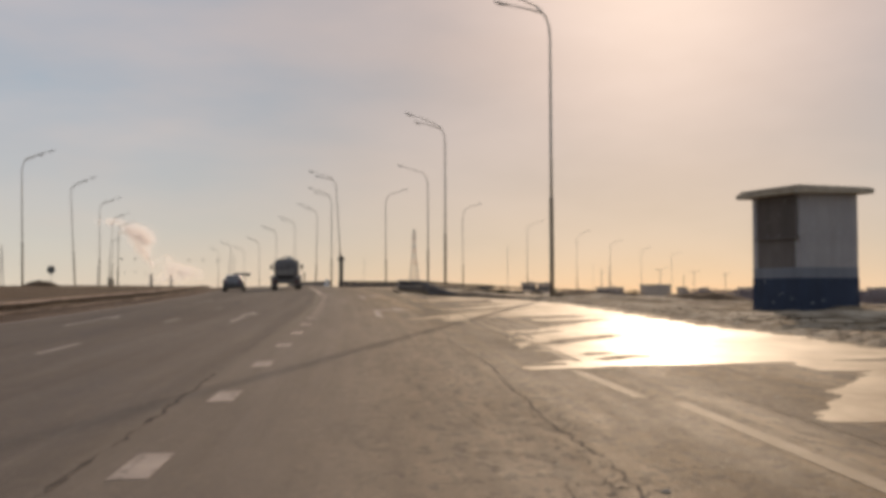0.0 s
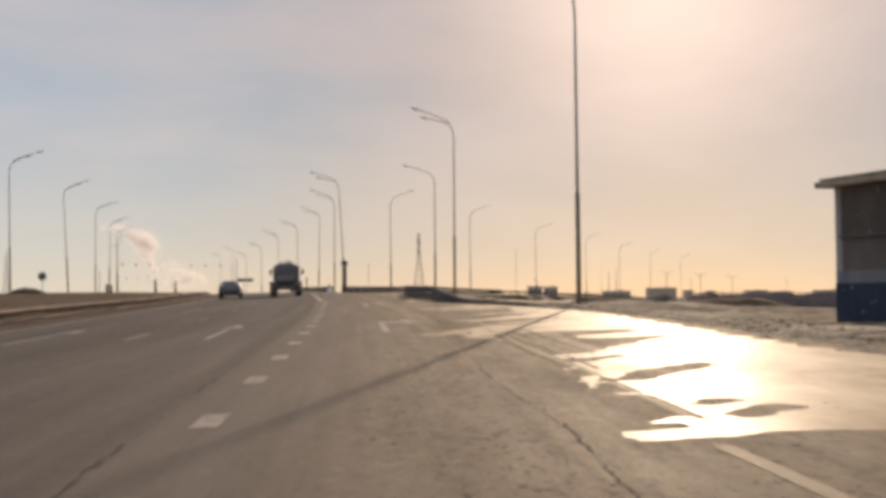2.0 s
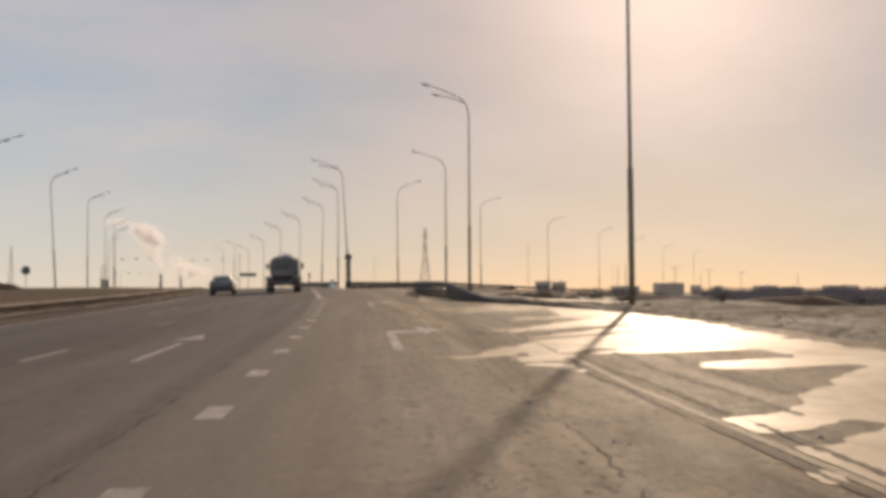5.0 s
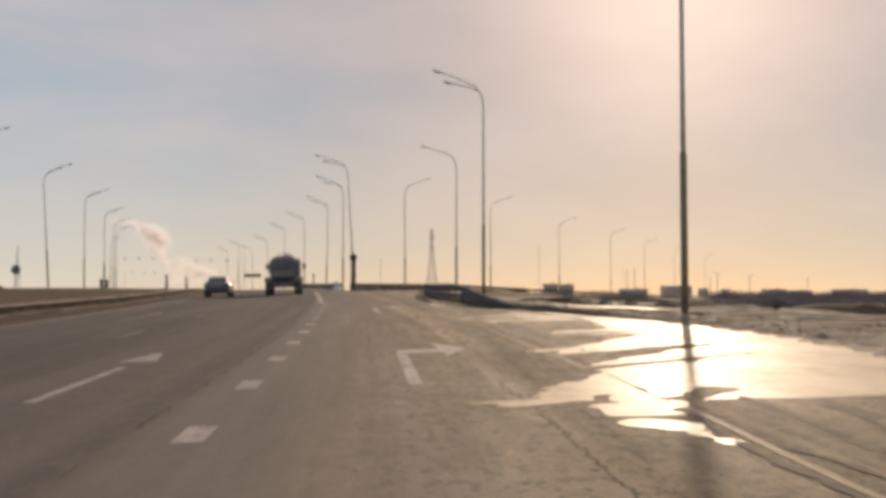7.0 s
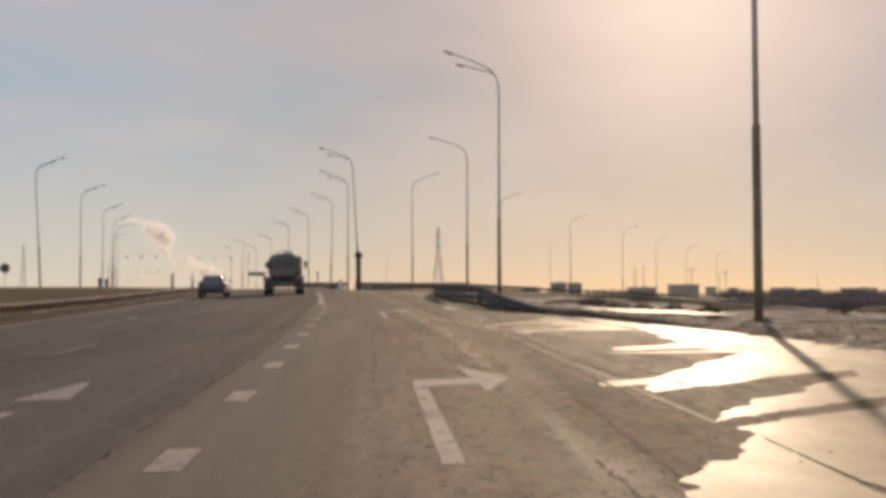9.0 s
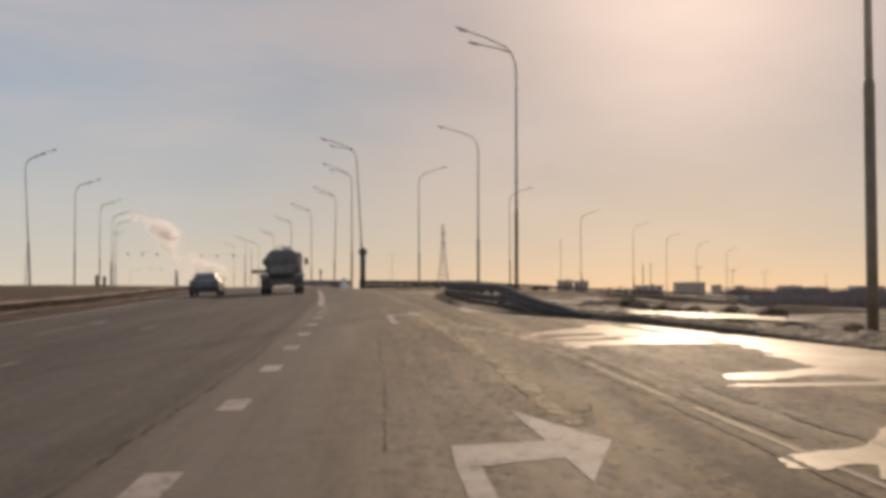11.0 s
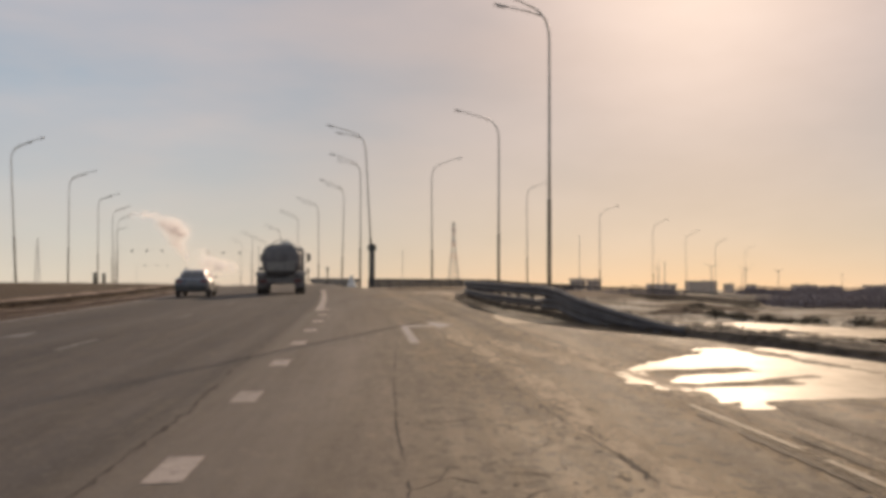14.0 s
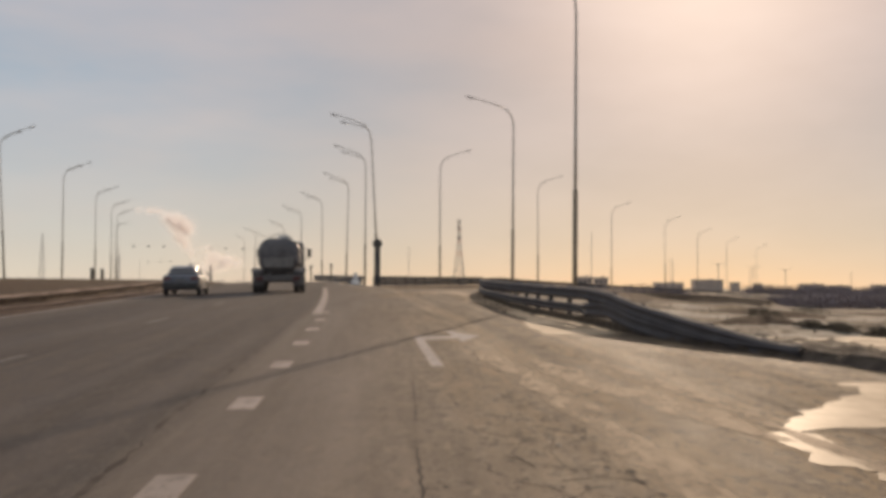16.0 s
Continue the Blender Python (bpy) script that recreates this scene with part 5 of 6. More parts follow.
def booth():
    ob = thing("booth", "square blue-grey plastered booth with boarded window and slab roof", "booth", pose(11.14, 27.0, 0.82, 0, 0, 19.0))
    a = 1.93
    c = (a / 2, a / 2)

    def wall(name, x, y, sx, sy, material, z0, z1, extra=0.0):
        bm = bmesh.new()
        bm_box(bm, (sx + extra, sy + extra, z1 - z0), (x, y, (z0 + z1) / 2))
        return part(name, bm, material, ob)

    t = 0.2
    # the wall towards the road takes the plaster with shade in its colour
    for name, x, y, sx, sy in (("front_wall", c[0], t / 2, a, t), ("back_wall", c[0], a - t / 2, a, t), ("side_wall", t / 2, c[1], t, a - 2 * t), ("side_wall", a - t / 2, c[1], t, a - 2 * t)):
        wall(name, x, y, sx, sy, SHADE_PLASTER if x < t else PLASTER, 1.0, 2.94)
        wall("painted_band", x, y, sx, sy, BANDP, 0.72, 1.0, 0.006)
        wall("plinth", x, y, sx, sy, BLUEP, -0.25, 0.72, 0.03)
    # boarded window in the wall that faces the road, with its frame and sill
    bm = bmesh.new()
    for k in range(5):
        bm_box(bm, (0.02, 0.298, 1.0), (-0.012 - 0.004 * (k % 2), 0.30 + 0.30 * k, 2.30))
    window = part("window_board", bm, BOARD, ob, "dark brown boards over a window")
    for z, y, sy, sz in ((2.83, 0.9, 1.62, 0.06), (2.30, 0.12, 0.06, 1.0), (2.30, 1.68, 0.06, 1.0)):
        bm = bmesh.new()
        bm_box(bm, (0.05, sy, sz), (-0.022, y, z))
        bevel(bm, 0.008, 1)
        part("window_frame", bm, SHADE_PLASTER, window)
    bm = bmesh.new()
    bm_box(bm, (0.10, 1.72, 0.05), (-0.045, 0.9, 1.775))
    bevel(bm, 0.01, 1)
    part("window_sill", bm, SHADE_PLASTER, window)
    bm = bmesh.new()
    bm_box(bm, (a + 0.64, a + 0.64, 0.14), (c[0], c[1], 3.02))
    for v in bm.verts:
        v.co.z += 0.02 * (v.co.x - c[0])
    bevel(bm, 0.02)
    slab = part("roof_slab", bm, ROOFP, ob, "tan concrete roof slab")
    bm = bmesh.new()
    bm_box(bm, (a + 0.46, a + 0.46, 0.05), (c[0], c[1], 3.115))
    part("roof_felt", bm, ROOFP, slab)
    return ob


booth()

# ---- vehicles ----


def wheel(parent, x, y, r, w, hub):
    bm = bmesh.new()
    prof = [(0.62, -0.5), (0.93, -0.5), (1.0, -0.36), (1.0, 0.36), (0.93, 0.5), (0.62, 0.5)]
    rings = [[bm.verts.new((x + s * w, y + q * r * math.cos(t), r + q * r * math.sin(t))) for q, s in prof] for t in [2 * math.pi * i / 24 for i in range(24)]]
    for a, b in zip(rings, rings[1:] + rings[:1]):
        for i in range(len(prof)):
            bm.faces.new((a[i], a[(i + 1) % len(prof)], b[(i + 1) % len(prof)], b[i]))
    bmesh.ops.recalc_face_normals(bm, faces=bm.faces[:])
    ob = part("wheel", bm, RUBBER, parent, "black rubber tyre")
    bm = bmesh.new()
    bm_rod(bm, (x - w * 0.38, y, r), (x + w * 0.38, y, r), r * 0.62, r * 0.62, 18)
    part("rim", bm, hub, ob, "grey steel rim")


def rounded(w, h, r, z, y, n=4):
    """A rounded rectangle across the vehicle, standing at height z."""
    pts = []
    for cx, cz, a0 in ((w / 2 - r, h - r, 0), (-w / 2 + r, h - r, 90), (-w / 2 + r, r, 180), (w / 2 - r, r, 270)):
        for i in range(n + 1):
            a = radians(a0 + 90 * i / n)
            pts.append(Vector((cx + r * math.cos(a), y, z + cz + r * math.sin(a))))
    return pts


def tank_truck():
    x, y = -7.7, 94.0
    pitch = math.degrees(math.atan(0.016))
    ob = thing("tank_truck", "dusty grey tank truck on the carriageway", "truck", pose(x, y, road_z(x, y) + 0.004, pitch, -1.1, 3.9))
    bm = bmesh.new()
    bm_loft(bm, [rounded(w, h, r, 1.02, yy, 6) for yy, w, h, r in ((0.10, 1.6, 1.35, 0.55), (0.18, 1.95, 1.66, 0.62), (4.3, 1.95, 1.66, 0.62), (4.4, 1.6, 1.3, 0.55))])
    tank = part("tank", bm, TANKP, ob, "dirty rounded tank", True)
    for yy in (0.5, 2.2, 3.9):
        bm = bmesh.new()
        bm_loft(bm, [rounded(2.0, 1.71, 0.63, 0.99, yy, 6), rounded(2.0, 1.71, 0.63, 0.99, yy + 0.07, 6)])
        part("strap", bm, CHASSIS, tank)
    # white collar: the sunlit glint on the tank top is in its colour
    bm = bmesh.new()
    bm_rod(bm, (0.25, 1.0, 2.66), (0.25, 1.0, 2.84), 0.30, 0.28, 16)
    part("hatch", bm, WHITEP, tank, "round hatch collar, white for the glint on the tank")
    # panel added between the wheels to stand for the shade under the tank
    bm = bmesh.new()
    bm_box(bm, (2.2, 0.12, 0.42), (0, 0.35, 0.72))
    bevel(bm, 0.02, 1)
    part("underrun_bar", bm, CHASSIS, ob, "added dark panel for the shade under the tank")
    bm = bmesh.new()
    arc = [(0.1 + 0.62 * math.cos(t), 0.25, 2.52 + 0.38 * math.sin(t)) for t in [math.pi * i / 12 for i in range(13)]]
    bm_tube(bm, arc, [0.025] * 13, 6)
    part("hoop_rail", bm, GALV, tank)
    bm = bmesh.new()
    bm_box(bm, (1.5, 0.08, 0.5), (0, 0.02, 1.5))
    bevel(bm, 0.03)
    part("rear_locker", bm, TRUCKP, ob)
    for sx in (-0.42, 0.42):
        bm = bmesh.new()
        bm_box(bm, (0.12, 7.0, 0.24), (sx, 3.5, 0.86))
        part("chassis_rail", bm, CHASSIS, ob)
    bm = bmesh.new()
    bm_box(bm, (2.3, 0.14, 0.2), (0, 0.02, 0.72))
    bevel(bm, 0.02)
    bump_bar = part("rear_bumper", bm, CHASSIS, ob)
    for sx in (-0.9, 0.9):
        bm = bmesh.new()
        bm_box(bm, (0.34, 0.04, 0.13), (sx, -0.07, 0.72))
        part("tail_lamp", bm, TAIL, bump_bar, "red tail lamp")
        bm = bmesh.new()
        bm_loft(bm, [[Vector((sx * 1.13 + s, yy, z)) for s in (-0.31, 0.31) for z in ((zz, zz + 0.03) if s < 0 else (zz + 0.03, zz))] for yy, zz in ((0.15, 0.98), (0.4, 1.16), (1.3, 1.2), (1.6, 1.05))])
        part("mudguard", bm, CHASSIS, ob)
        bm = bmesh.new()
        bm_box(bm, (0.56, 0.02, 0.5), (sx * 1.11, 0.14, 0.62))
        part("mud_flap", bm, CHASSIS, ob)
        for off in (-0.15, 0.15):
            wheel(ob, sx * 1.12 + off, 0.85, 0.52, 0.26, CHASSIS)
        wheel(ob, sx * 1.1, 5.6, 0.52, 0.28, CHASSIS)
    bm = bmesh.new()
    bm_loft(bm, [rounded(w, h, 0.18, 0.75, yy) for yy, w, h in ((4.6, 2.1, 1.75), (4.7, 2.2, 1.85), (6.0, 2.2, 1.8), (6.4, 2.1, 1.2))])
    cab = part("cab", bm, TRUCKP, ob, "grey cab", True)
    bm = bmesh.new()
    bm_box(bm, (1.4, 0.02, 0.5), (0, 4.58, 2.1))
    part("rear_window", bm, GLASS, cab)
    for sx in (-1, 1):
        bm = bmesh.new()
        bm_tube(bm, [(sx * 1.08, 5.9, 2.25), (sx * 1.3, 5.9, 2.3), (sx * 1.34, 5.9, 1.75), (sx * 1.08, 5.9, 1.7)], [0.018] * 4, 6)
        bracket = part("mirror_arm", bm, CHASSIS, cab)
        bm = bmesh.new()
        bm_box(bm, (0.22, 0.08, 0.42), (sx * 1.36, 5.9, 2.02))
        bevel(bm, 0.02)
        part("mirror", bm, CHASSIS, bracket)
    return ob


def sedan():
    x, y = -11.85, 91.0
    pitch = math.degrees(math.atan(0.016))
    ob = thing("sedan_car", "dusty blue-grey saloon car on the carriageway", "car", pose(x, y, road_z(x, y) + 0.004, pitch, -1.1, 3.9))
    bm = bmesh.new()
    # lower body, from tail to nose
    secs = []
    for yy, w, z0, z1 in ((0.0, 1.50, 0.42, 0.72), (0.06, 1.62, 0.36, 0.90), (0.25, 1.70, 0.30, 0.97), (1.0, 1.74, 0.24, 0.96), (2.2, 1.76, 0.22, 0.92), (3.3, 1.72, 0.24, 0.86), (4.0, 1.62, 0.30, 0.74), (4.25, 1.40, 0.38, 0.62)):
        secs.append(rounded(w, z1 - z0, 0.12, z0, yy))
    bm_loft(bm, secs)
    part("body", bm, CARPAINT, ob, smooth_faces=True)
    bm = bmesh.new()
    secs = []
    for yy, w, z1 in ((0.42, 1.36, 0.98), (0.80, 1.26, 1.22), (1.20, 1.16, 1.37), (2.1, 1.16, 1.40), (2.5, 1.2, 1.33), (3.15, 1.36, 0.94)):
        secs.append([Vector((s * w / 2 * k, yy, z)) for s, k, z in ((1, 1.16, 0.88), (1, 1.0, z1 - 0.05), (1, 0.9, z1), (-1, 0.9, z1), (-1, 1.0, z1 - 0.05), (-1, 1.16, 0.88))])
    bm_loft(bm, secs)
    cabin = part("cabin", bm, CARPAINT, ob, smooth_faces=True)
    bm = bmesh.new()
    bm_loft(bm, [[Vector((s * w, yy, zz)) for s in (-1, 1) for zz, yy in ((((z, y0), (z + 0.012, y0 - 0.02)) if s < 0 else ((z + 0.012, y0 - 0.02), (z, y0))))] for z, y0, w in ((1.005, 0.44, 0.60), (1.30, 0.97, 0.52))])
    part("rear_window", bm, GLASS, cabin, "dark rear window")
    for s in (-1, 1):
        for y0, y1 in ((0.95, 1.75), (1.82, 2.62)):
            bm = bmesh.new()
            bm_loft(bm, [[Vector((s * (0.69 + e), y0, 0.98)), Vector((s * (0.69 + e), y1 + 0.1, 0.98)), Vector((s * (0.612 + e), y1 - 0.1, 1.28)), Vector((s * (0.612 + e), y0 + 0.15, 1.28))] for e in (0.0, 0.012)])
            part("side_window", bm, GLASS, cabin)
        bm = bmesh.new()
        bm_box(bm, (0.34, 0.05, 0.16), (s * 0.62, 0.03, 0.80))
        bevel(bm, 0.02)
        part("tail_lamp", bm, TAIL, ob, "red tail lamp")
        bm = bmesh.new()
        bm_box(bm, (0.16, 0.10, 0.11), (s * 0.92, 2.75, 1.0))
        bevel(bm, 0.03)
        part("door_mirror", bm, CARPAINT, ob)
        for yy in (0.78, 3.42):
            wheel(ob, s * 0.77, yy, 0.31, 0.20, GALV)
    bm = bmesh.new()
    bm_loft(bm, [rounded(1.66, 0.22, 0.06, 0.34, yy) for yy in (-0.07, 0.1)])
    part("rear_bumper", bm, DARKM, ob)
    bm = bmesh.new()
    bm_box(bm, (0.52, 0.015, 0.11), (0, -0.005, 0.72))
    part("number_plate", bm, SIGNBACK, ob, "dusty grey number plate")
    return ob


tank_truck()
sedan()

# ---- signs, masts and signals ----


def sign_on_post(name, label, x, y, z_disc, r, sides, zb):
    ob = thing(name, label, "road sign", pose(x, y, zb))
    bm = bmesh.new()
    bm_rod(bm, (0, 0, -0.2), (0, 0, z_disc - zb + r * 0.8), 0.04, 0.04, 8)
    part("post", bm, GALV, ob)
    bm = bmesh.new()
    bm_rod(bm, (0, -0.07, z_disc - zb), (0, -0.045, z_disc - zb), r, r, sides)
    part("sign_plate", bm, SIGNBACK, ob)
    return ob


sign_on_post("road_sign", "dark octagonal road sign on a thin post", -36.7, 125.5, 3.9, 0.48, 8, ground_z(-36.7, 125.5))
for x, y, h in ((-13.5, 170, 2.1), (-11.2, 171, 2.3)):
    ob = thing("marker_post", "slim dark marker post beside the carriageway", "marker post", pose(x, y, profile(170) - 0.1), "marker posts")
    bm = bmesh.new()
    bm_box(bm, (0.16, 0.10, h), (0, 0, h / 2))
    bevel(bm, 0.02, 1)
    part("post", bm, DARKM, ob)
    bm = bmesh.new()
    bm_box(bm, (0.26, 0.05, 0.5), (0, -0.06, h - 0.25))
    part("marker_plate", bm, SIGNBACK, ob)
for x, y in ((-47.8, 199), (-51.5, 217)):
    ob = thing("control_box", "dark roadside equipment cabinet on the bank", "cabinet", pose(x, y, ground_z(x, y)))
    bm = bmesh.new()
    bm_box(bm, (0.45, 0.4, 1.7), (0, 0, 0.85))
    bevel(bm, 0.03)
    part("body", bm, DARKM, ob)
    bm = bmesh.new()
    bm_box(bm, (0.38, 0.03, 1.3), (0, -0.21, 0.9))
    part("door", bm, DARKM, ob)


def signal_mast(label, x, y, z0, heads, z_arm):
    """A cantilever mast with signal heads hung along its arm."""
    ob = thing("signal_mast", label, "traffic signal", pose(0, y, 0))
    bm = bmesh.new()
    bm_rod(bm, (x, 0, z0 - 0.2), (x, 0, z_arm + 0.5), 0.08, 0.05, 8)
    part("mast", bm, GALV, ob)
    bm = bmesh.new()
    far = max(heads, key=lambda h: abs(h - x))
    bm_rod(bm, (x, 0, z_arm + 0.45), (far, 0, z_arm + 0.5), 0.014, 0.010, 6)
    part("arm", bm, GALV, ob)
    for h in heads:
        bm = bmesh.new()
        bm_box(bm, (0.5, 0.25, 0.55), (h, 0, z_arm))
        bevel(bm, 0.1)
        part("signal_head", bm, DARKM, ob, "dark signal head")
    return ob


signal_mast("slim mast with three dark signal heads over the road", -77.6, 322, ground_z(-77.6, 322), (-73.7, -69.9, -66.0), 11.2)
signal_mast("slim mast with three dark signal heads over the road", -45.2, 338, profile(338), (-57.1, -52.9, -48.4), 11.2)

signal_mast("far slim mast with three small signal heads", -112.0, 480, 2.0, (-108.7, -103.9, -99.5), 10.3)

board = thing("direction_board", "long grey direction board on a side mast", "road sign", pose(-47.4, 368, 2.73))
bm = bmesh.new()
bm_rod(bm, (0, 0, -1.0), (0, 0, 11.4), 0.14, 0.10, 10)
part("mast", bm, GALV, board)
bm = bmesh.new()
bm_box(bm, (5.2, 0.12, 1.05), (2.75, -0.15, 4.6))
part("board", bm, SIGNBACK, board)
for k in range(4):
    bm = bmesh.new()
    bm_box(bm, (0.08, 0.1, 1.2), (0.6 + 1.4 * k, -0.04, 4.6))
    part("stiffener", bm, GALV, board)


def pylon(x, y, z0, tall, base, bands):
    """A lattice mast of four legs with cross bracing."""
    ob = thing("lattice_tower", "tall steel lattice tower with faded red bands" if bands else "grey steel lattice tower", "lattice tower", pose(x, y, z0), "lattice towers")
    levels = 11
    for k in range(levels):
        bm = bmesh.new()
        za, zb = tall * k / levels, tall * (k + 1) / levels
        wa, wb = [max(base * (1 - z / tall) ** (1.5 if bands else 1.1), 1.5 if bands else 1.0) / 2 for z in (za, zb)]
        ca = [(-wa, -wa, za), (wa, -wa, za), (wa, wa, za), (-wa, wa, za)]
        cb = [(-wb, -wb, zb), (wb, -wb, zb), (wb, wb, zb), (-wb, wb, zb)]
        for i in range(4):
            bm_rod(bm, ca[i], cb[i], 0.22, 0.22, 5)
            bm_rod(bm, ca[i], cb[(i + 1) % 4], 0.10, 0.10, 4)
            bm_rod(bm, ca[(i + 1) % 4], cb[i], 0.10, 0.10, 4)
            bm_rod(bm, cb[i], cb[(i + 1) % 4], 0.10, 0.10, 4)
        part("section", bm, REDM if bands and k in (5, 7, 9) else LATTICE, ob)
    if bands:
        for z in (tall * 0.72, tall * 0.86):
            bm = bmesh.new()
            bm_rod(bm, (0, 0, z), (0, 0, z + 1.2), 1.5, 1.5, 10)
            part("antenna_drum", bm, LATTICE, ob)
    return ob


pylon(27.5, 800, -1.0, 48.5, 10.0, True)
pylon(-668, 2000, 0, 88, 11, False)
for x, y, t in ((108, 520, 13), (117, 545, 15), (-120, 480, 14), (182, 640, 12), (262, 700, 12)):
    ob = thing("far_mast", "thin bare mast on the plain", "mast", pose(x, y, -0.7), "bare masts")
    bm = bmesh.new()
    bm_rod(bm, (0, 0, -4.5), (0, 0, t), 0.22, 0.14, 6)
    part("pole", bm, LATTICE, ob)
for x, y, t in ((-2.2, 200, 9.0), (23.0, 190, 8.5), (66, 330, 13)):
    ob = thing("far_mast", "thin bare mast beside the ramp", "mast", pose(x, y, ground_z(x, y)), "bare masts")
    bm = bmesh.new()
    bm_rod(bm, (0, 0, -0.5), (0, 0, t), 0.05, 0.035, 6)
    part("pole", bm, GALV, ob)


def power_pole(x, y, t, wide):
    ob = thing("power_pole", "far power pole with two cross-arms", "power pole", pose(x, y, -0.7), "power poles")
    bm = bmesh.new()
    bm_rod(bm, (0, 0, -4.5), (0, 0, t), 0.35, 0.22, 6)
    part("pole", bm, LATTICE, ob)
    for s in (-1, 1):
        bm = bmesh.new()
        bm_rod(bm, (0, 0, t - 2), (s * wide, 0, t + 0.8), 0.16, 0.12, 5)
        part("cross_arm", bm, LATTICE, ob)


power_pole(236, 900, 21, 5.5)
power_pole(282, 960, 20, 5.5)
power_pole(330, 1020, 19, 5.0)

# ---- town and trees on the plain ----


def far_block(x, y, w, d, h, z):
    ob = thing("apartment_block", "pale concrete block of flats in the far haze", "building", pose(x, y, z, 0, 0, rng.uniform(-8, 8)), "far buildings")
    bm = bmesh.new()
    bm_box(bm, (w, d, h), (0, 0, h / 2))
    part("wall", bm, BUILD, ob)
    bm = bmesh.new()
    bm_box(bm, (w + 0.6, d + 0.6, 0.6), (0, 0, h + 0.3))
    bm_box(bm, (w * 0.12, d * 0.3, 0.8), (w * 0.15, 0, h + 0.9))
    part("roof", bm, BUILD, ob)
    floors, cols = max(2, int(h / 3)), max(3, int(w / 3.5))
    for f in range(floors):
        bm = bmesh.new()
        for k in range(cols):
            bm_box(bm, (1.5, 0.1, 1.5), (-w / 2 + w * (k + 0.5) / cols, -d / 2 - 0.03, h * (f + 0.55) / floors))
        tagged(part("window_row", bm, BUILDWIN, ob), kind="stuff")


for x, y, w, h, top in ((77.5, 555, 7, 5, 5.6), (91.0, 590, 7, 5, 5.6), (386, 1500, 38, 12, 10.6), (423.5, 1500, 13, 9, 7.0), (454.5, 1500, 12, 9, 6.0), (149.8, 697, 17, 4, 3.6)):
    far_block(x, y, w, w * 0.5, h + 6, top - h - 6)


def tree_belt(name, label, x0, y0, x1, y1, n, size, tall, z_top, mat=TREES):
    """A far belt of bare trees: twig clusters strewn through overlapping crowns, down to the ground."""
    verts, faces = [], []
    for k in range(n):
        t = (k + rng.random()) / n
        cx, cy = x0 + (x1 - x0) * t, y0 + (y1 - y0) * t + rng.uniform(-12, 12)
        top = z_top(t) + size * (0.9 * noise.noise(Vector((cx * 0.05, 5.0, 0.0))) + 0.5 * rng.random())
        for _ in range(26):
            q = rng.random() ** 0.7
            c = Vector((cx + rng.gauss(0, size * (0.35 + 0.5 * q)), cy + rng.uniform(-2, 2), top - q * tall))
            w = size * rng.uniform(0.22, 0.42) * (0.6 + 0.8 * q)
            b = len(verts)
            for _ in range(3):
                verts.append(tuple(c + Vector((rng.uniform(-w, w), rng.uniform(-w, w), rng.uniform(-w, w)))))
            faces.append((b, b + 1, b + 2))
    return tagged(new(name, sheet(name, verts, faces, mat, False)), label, "trees", kind="stuff")


tree_belt("far_woods", "hazy brown belt of bare trees and roofs on the plain", 255, 890, 640, 960, 2800, 1.7, 7, lambda t: 3.2 - 1.6 * t)
tree_belt("far_woods", "low bare scrub along the far ramp", 45, 420, 118, 520, 260, 1.2, 4, lambda t: 2.3 - 0.6 * t)
tree_belt("far_woods", "low hazy belt of bare scrub across the fields", 84, 300, 230, 340, 2800, 0.9, 4.2, lambda t: 1.15 - 0.5 * t - 14.0 * max(0.0, 0.1 - t))
tree_belt("far_woods", "thin far scrub on the rise ahead", -330, 900, -120, 900, 60, 2.2, 6, lambda t: 5.0)

for k in range(7):
    x = 330 + 52 * k + rng.uniform(-12, 12)
    y = 985 + 22 * k
    far_block(x, y, rng.uniform(16, 34), 14, rng.uniform(4.5, 6.5), -1.5)

# chimney and steam
chimney = thing("chimney", "slim grey factory chimney under drifting steam", "chimney", pose(-364, 1800, -5))
bm = bmesh.new()
bm_rod(bm, (0, 0, 0), (0, 0, 38), 3.0, 2.0, 14)
part("stack", bm, LATTICE, chimney)
chimney2 = thing("chimney", "slim grey factory chimney on the skyline", "chimney", pose(-332, 1800, -5))
bm = bmesh.new()
bm_rod(bm, (0, 0, 0), (0, 0, 36), 2.4, 1.6, 14)
part("stack", bm, LATTICE, chimney2)


def plume(label, puffs, seed):
    """Drifting vapour: thousands of small flakes, dense at the heart of each puff and thinning outwards."""
    draw = random.Random(seed)
    verts, faces = [], []
    for cx, cy, cz, wide, high, count in puffs:
        for _ in range(int(3.2 * count)):
            c = Vector((cx + draw.gauss(0, wide), cy + draw.gauss(0, 0.7 * wide), cz + draw.gauss(0, high)))
            # ragged folds: flakes gather where the noise is high
            if noise.noise(c * 0.085 + Vector((seed, 0, 0))) + 0.5 * noise.noise(c * 0.2) < draw.uniform(-0.55, 0.15):
                continue
            a = (Vector(sun_way) + Vector((draw.gauss(0, 0.45), draw.gauss(0, 0.45), draw.gauss(0, 0.45)))).normalized()
            b = a.orthogonal().normalized()
            d, size = a.cross(b), draw.uniform(0.35, 0.8)
            k = len(verts)
            verts += [tuple(c + (b * i + d * j) * size) for i, j in ((-1, -0.6), (0.3, -1), (1, 0.5), (-0.4, 1))]
            faces.append((k, k + 1, k + 2, k + 3))
    return tagged(new("steam_plume", sheet("steam_plume", verts, faces, STEAM)), label, "steam", kind="stuff")


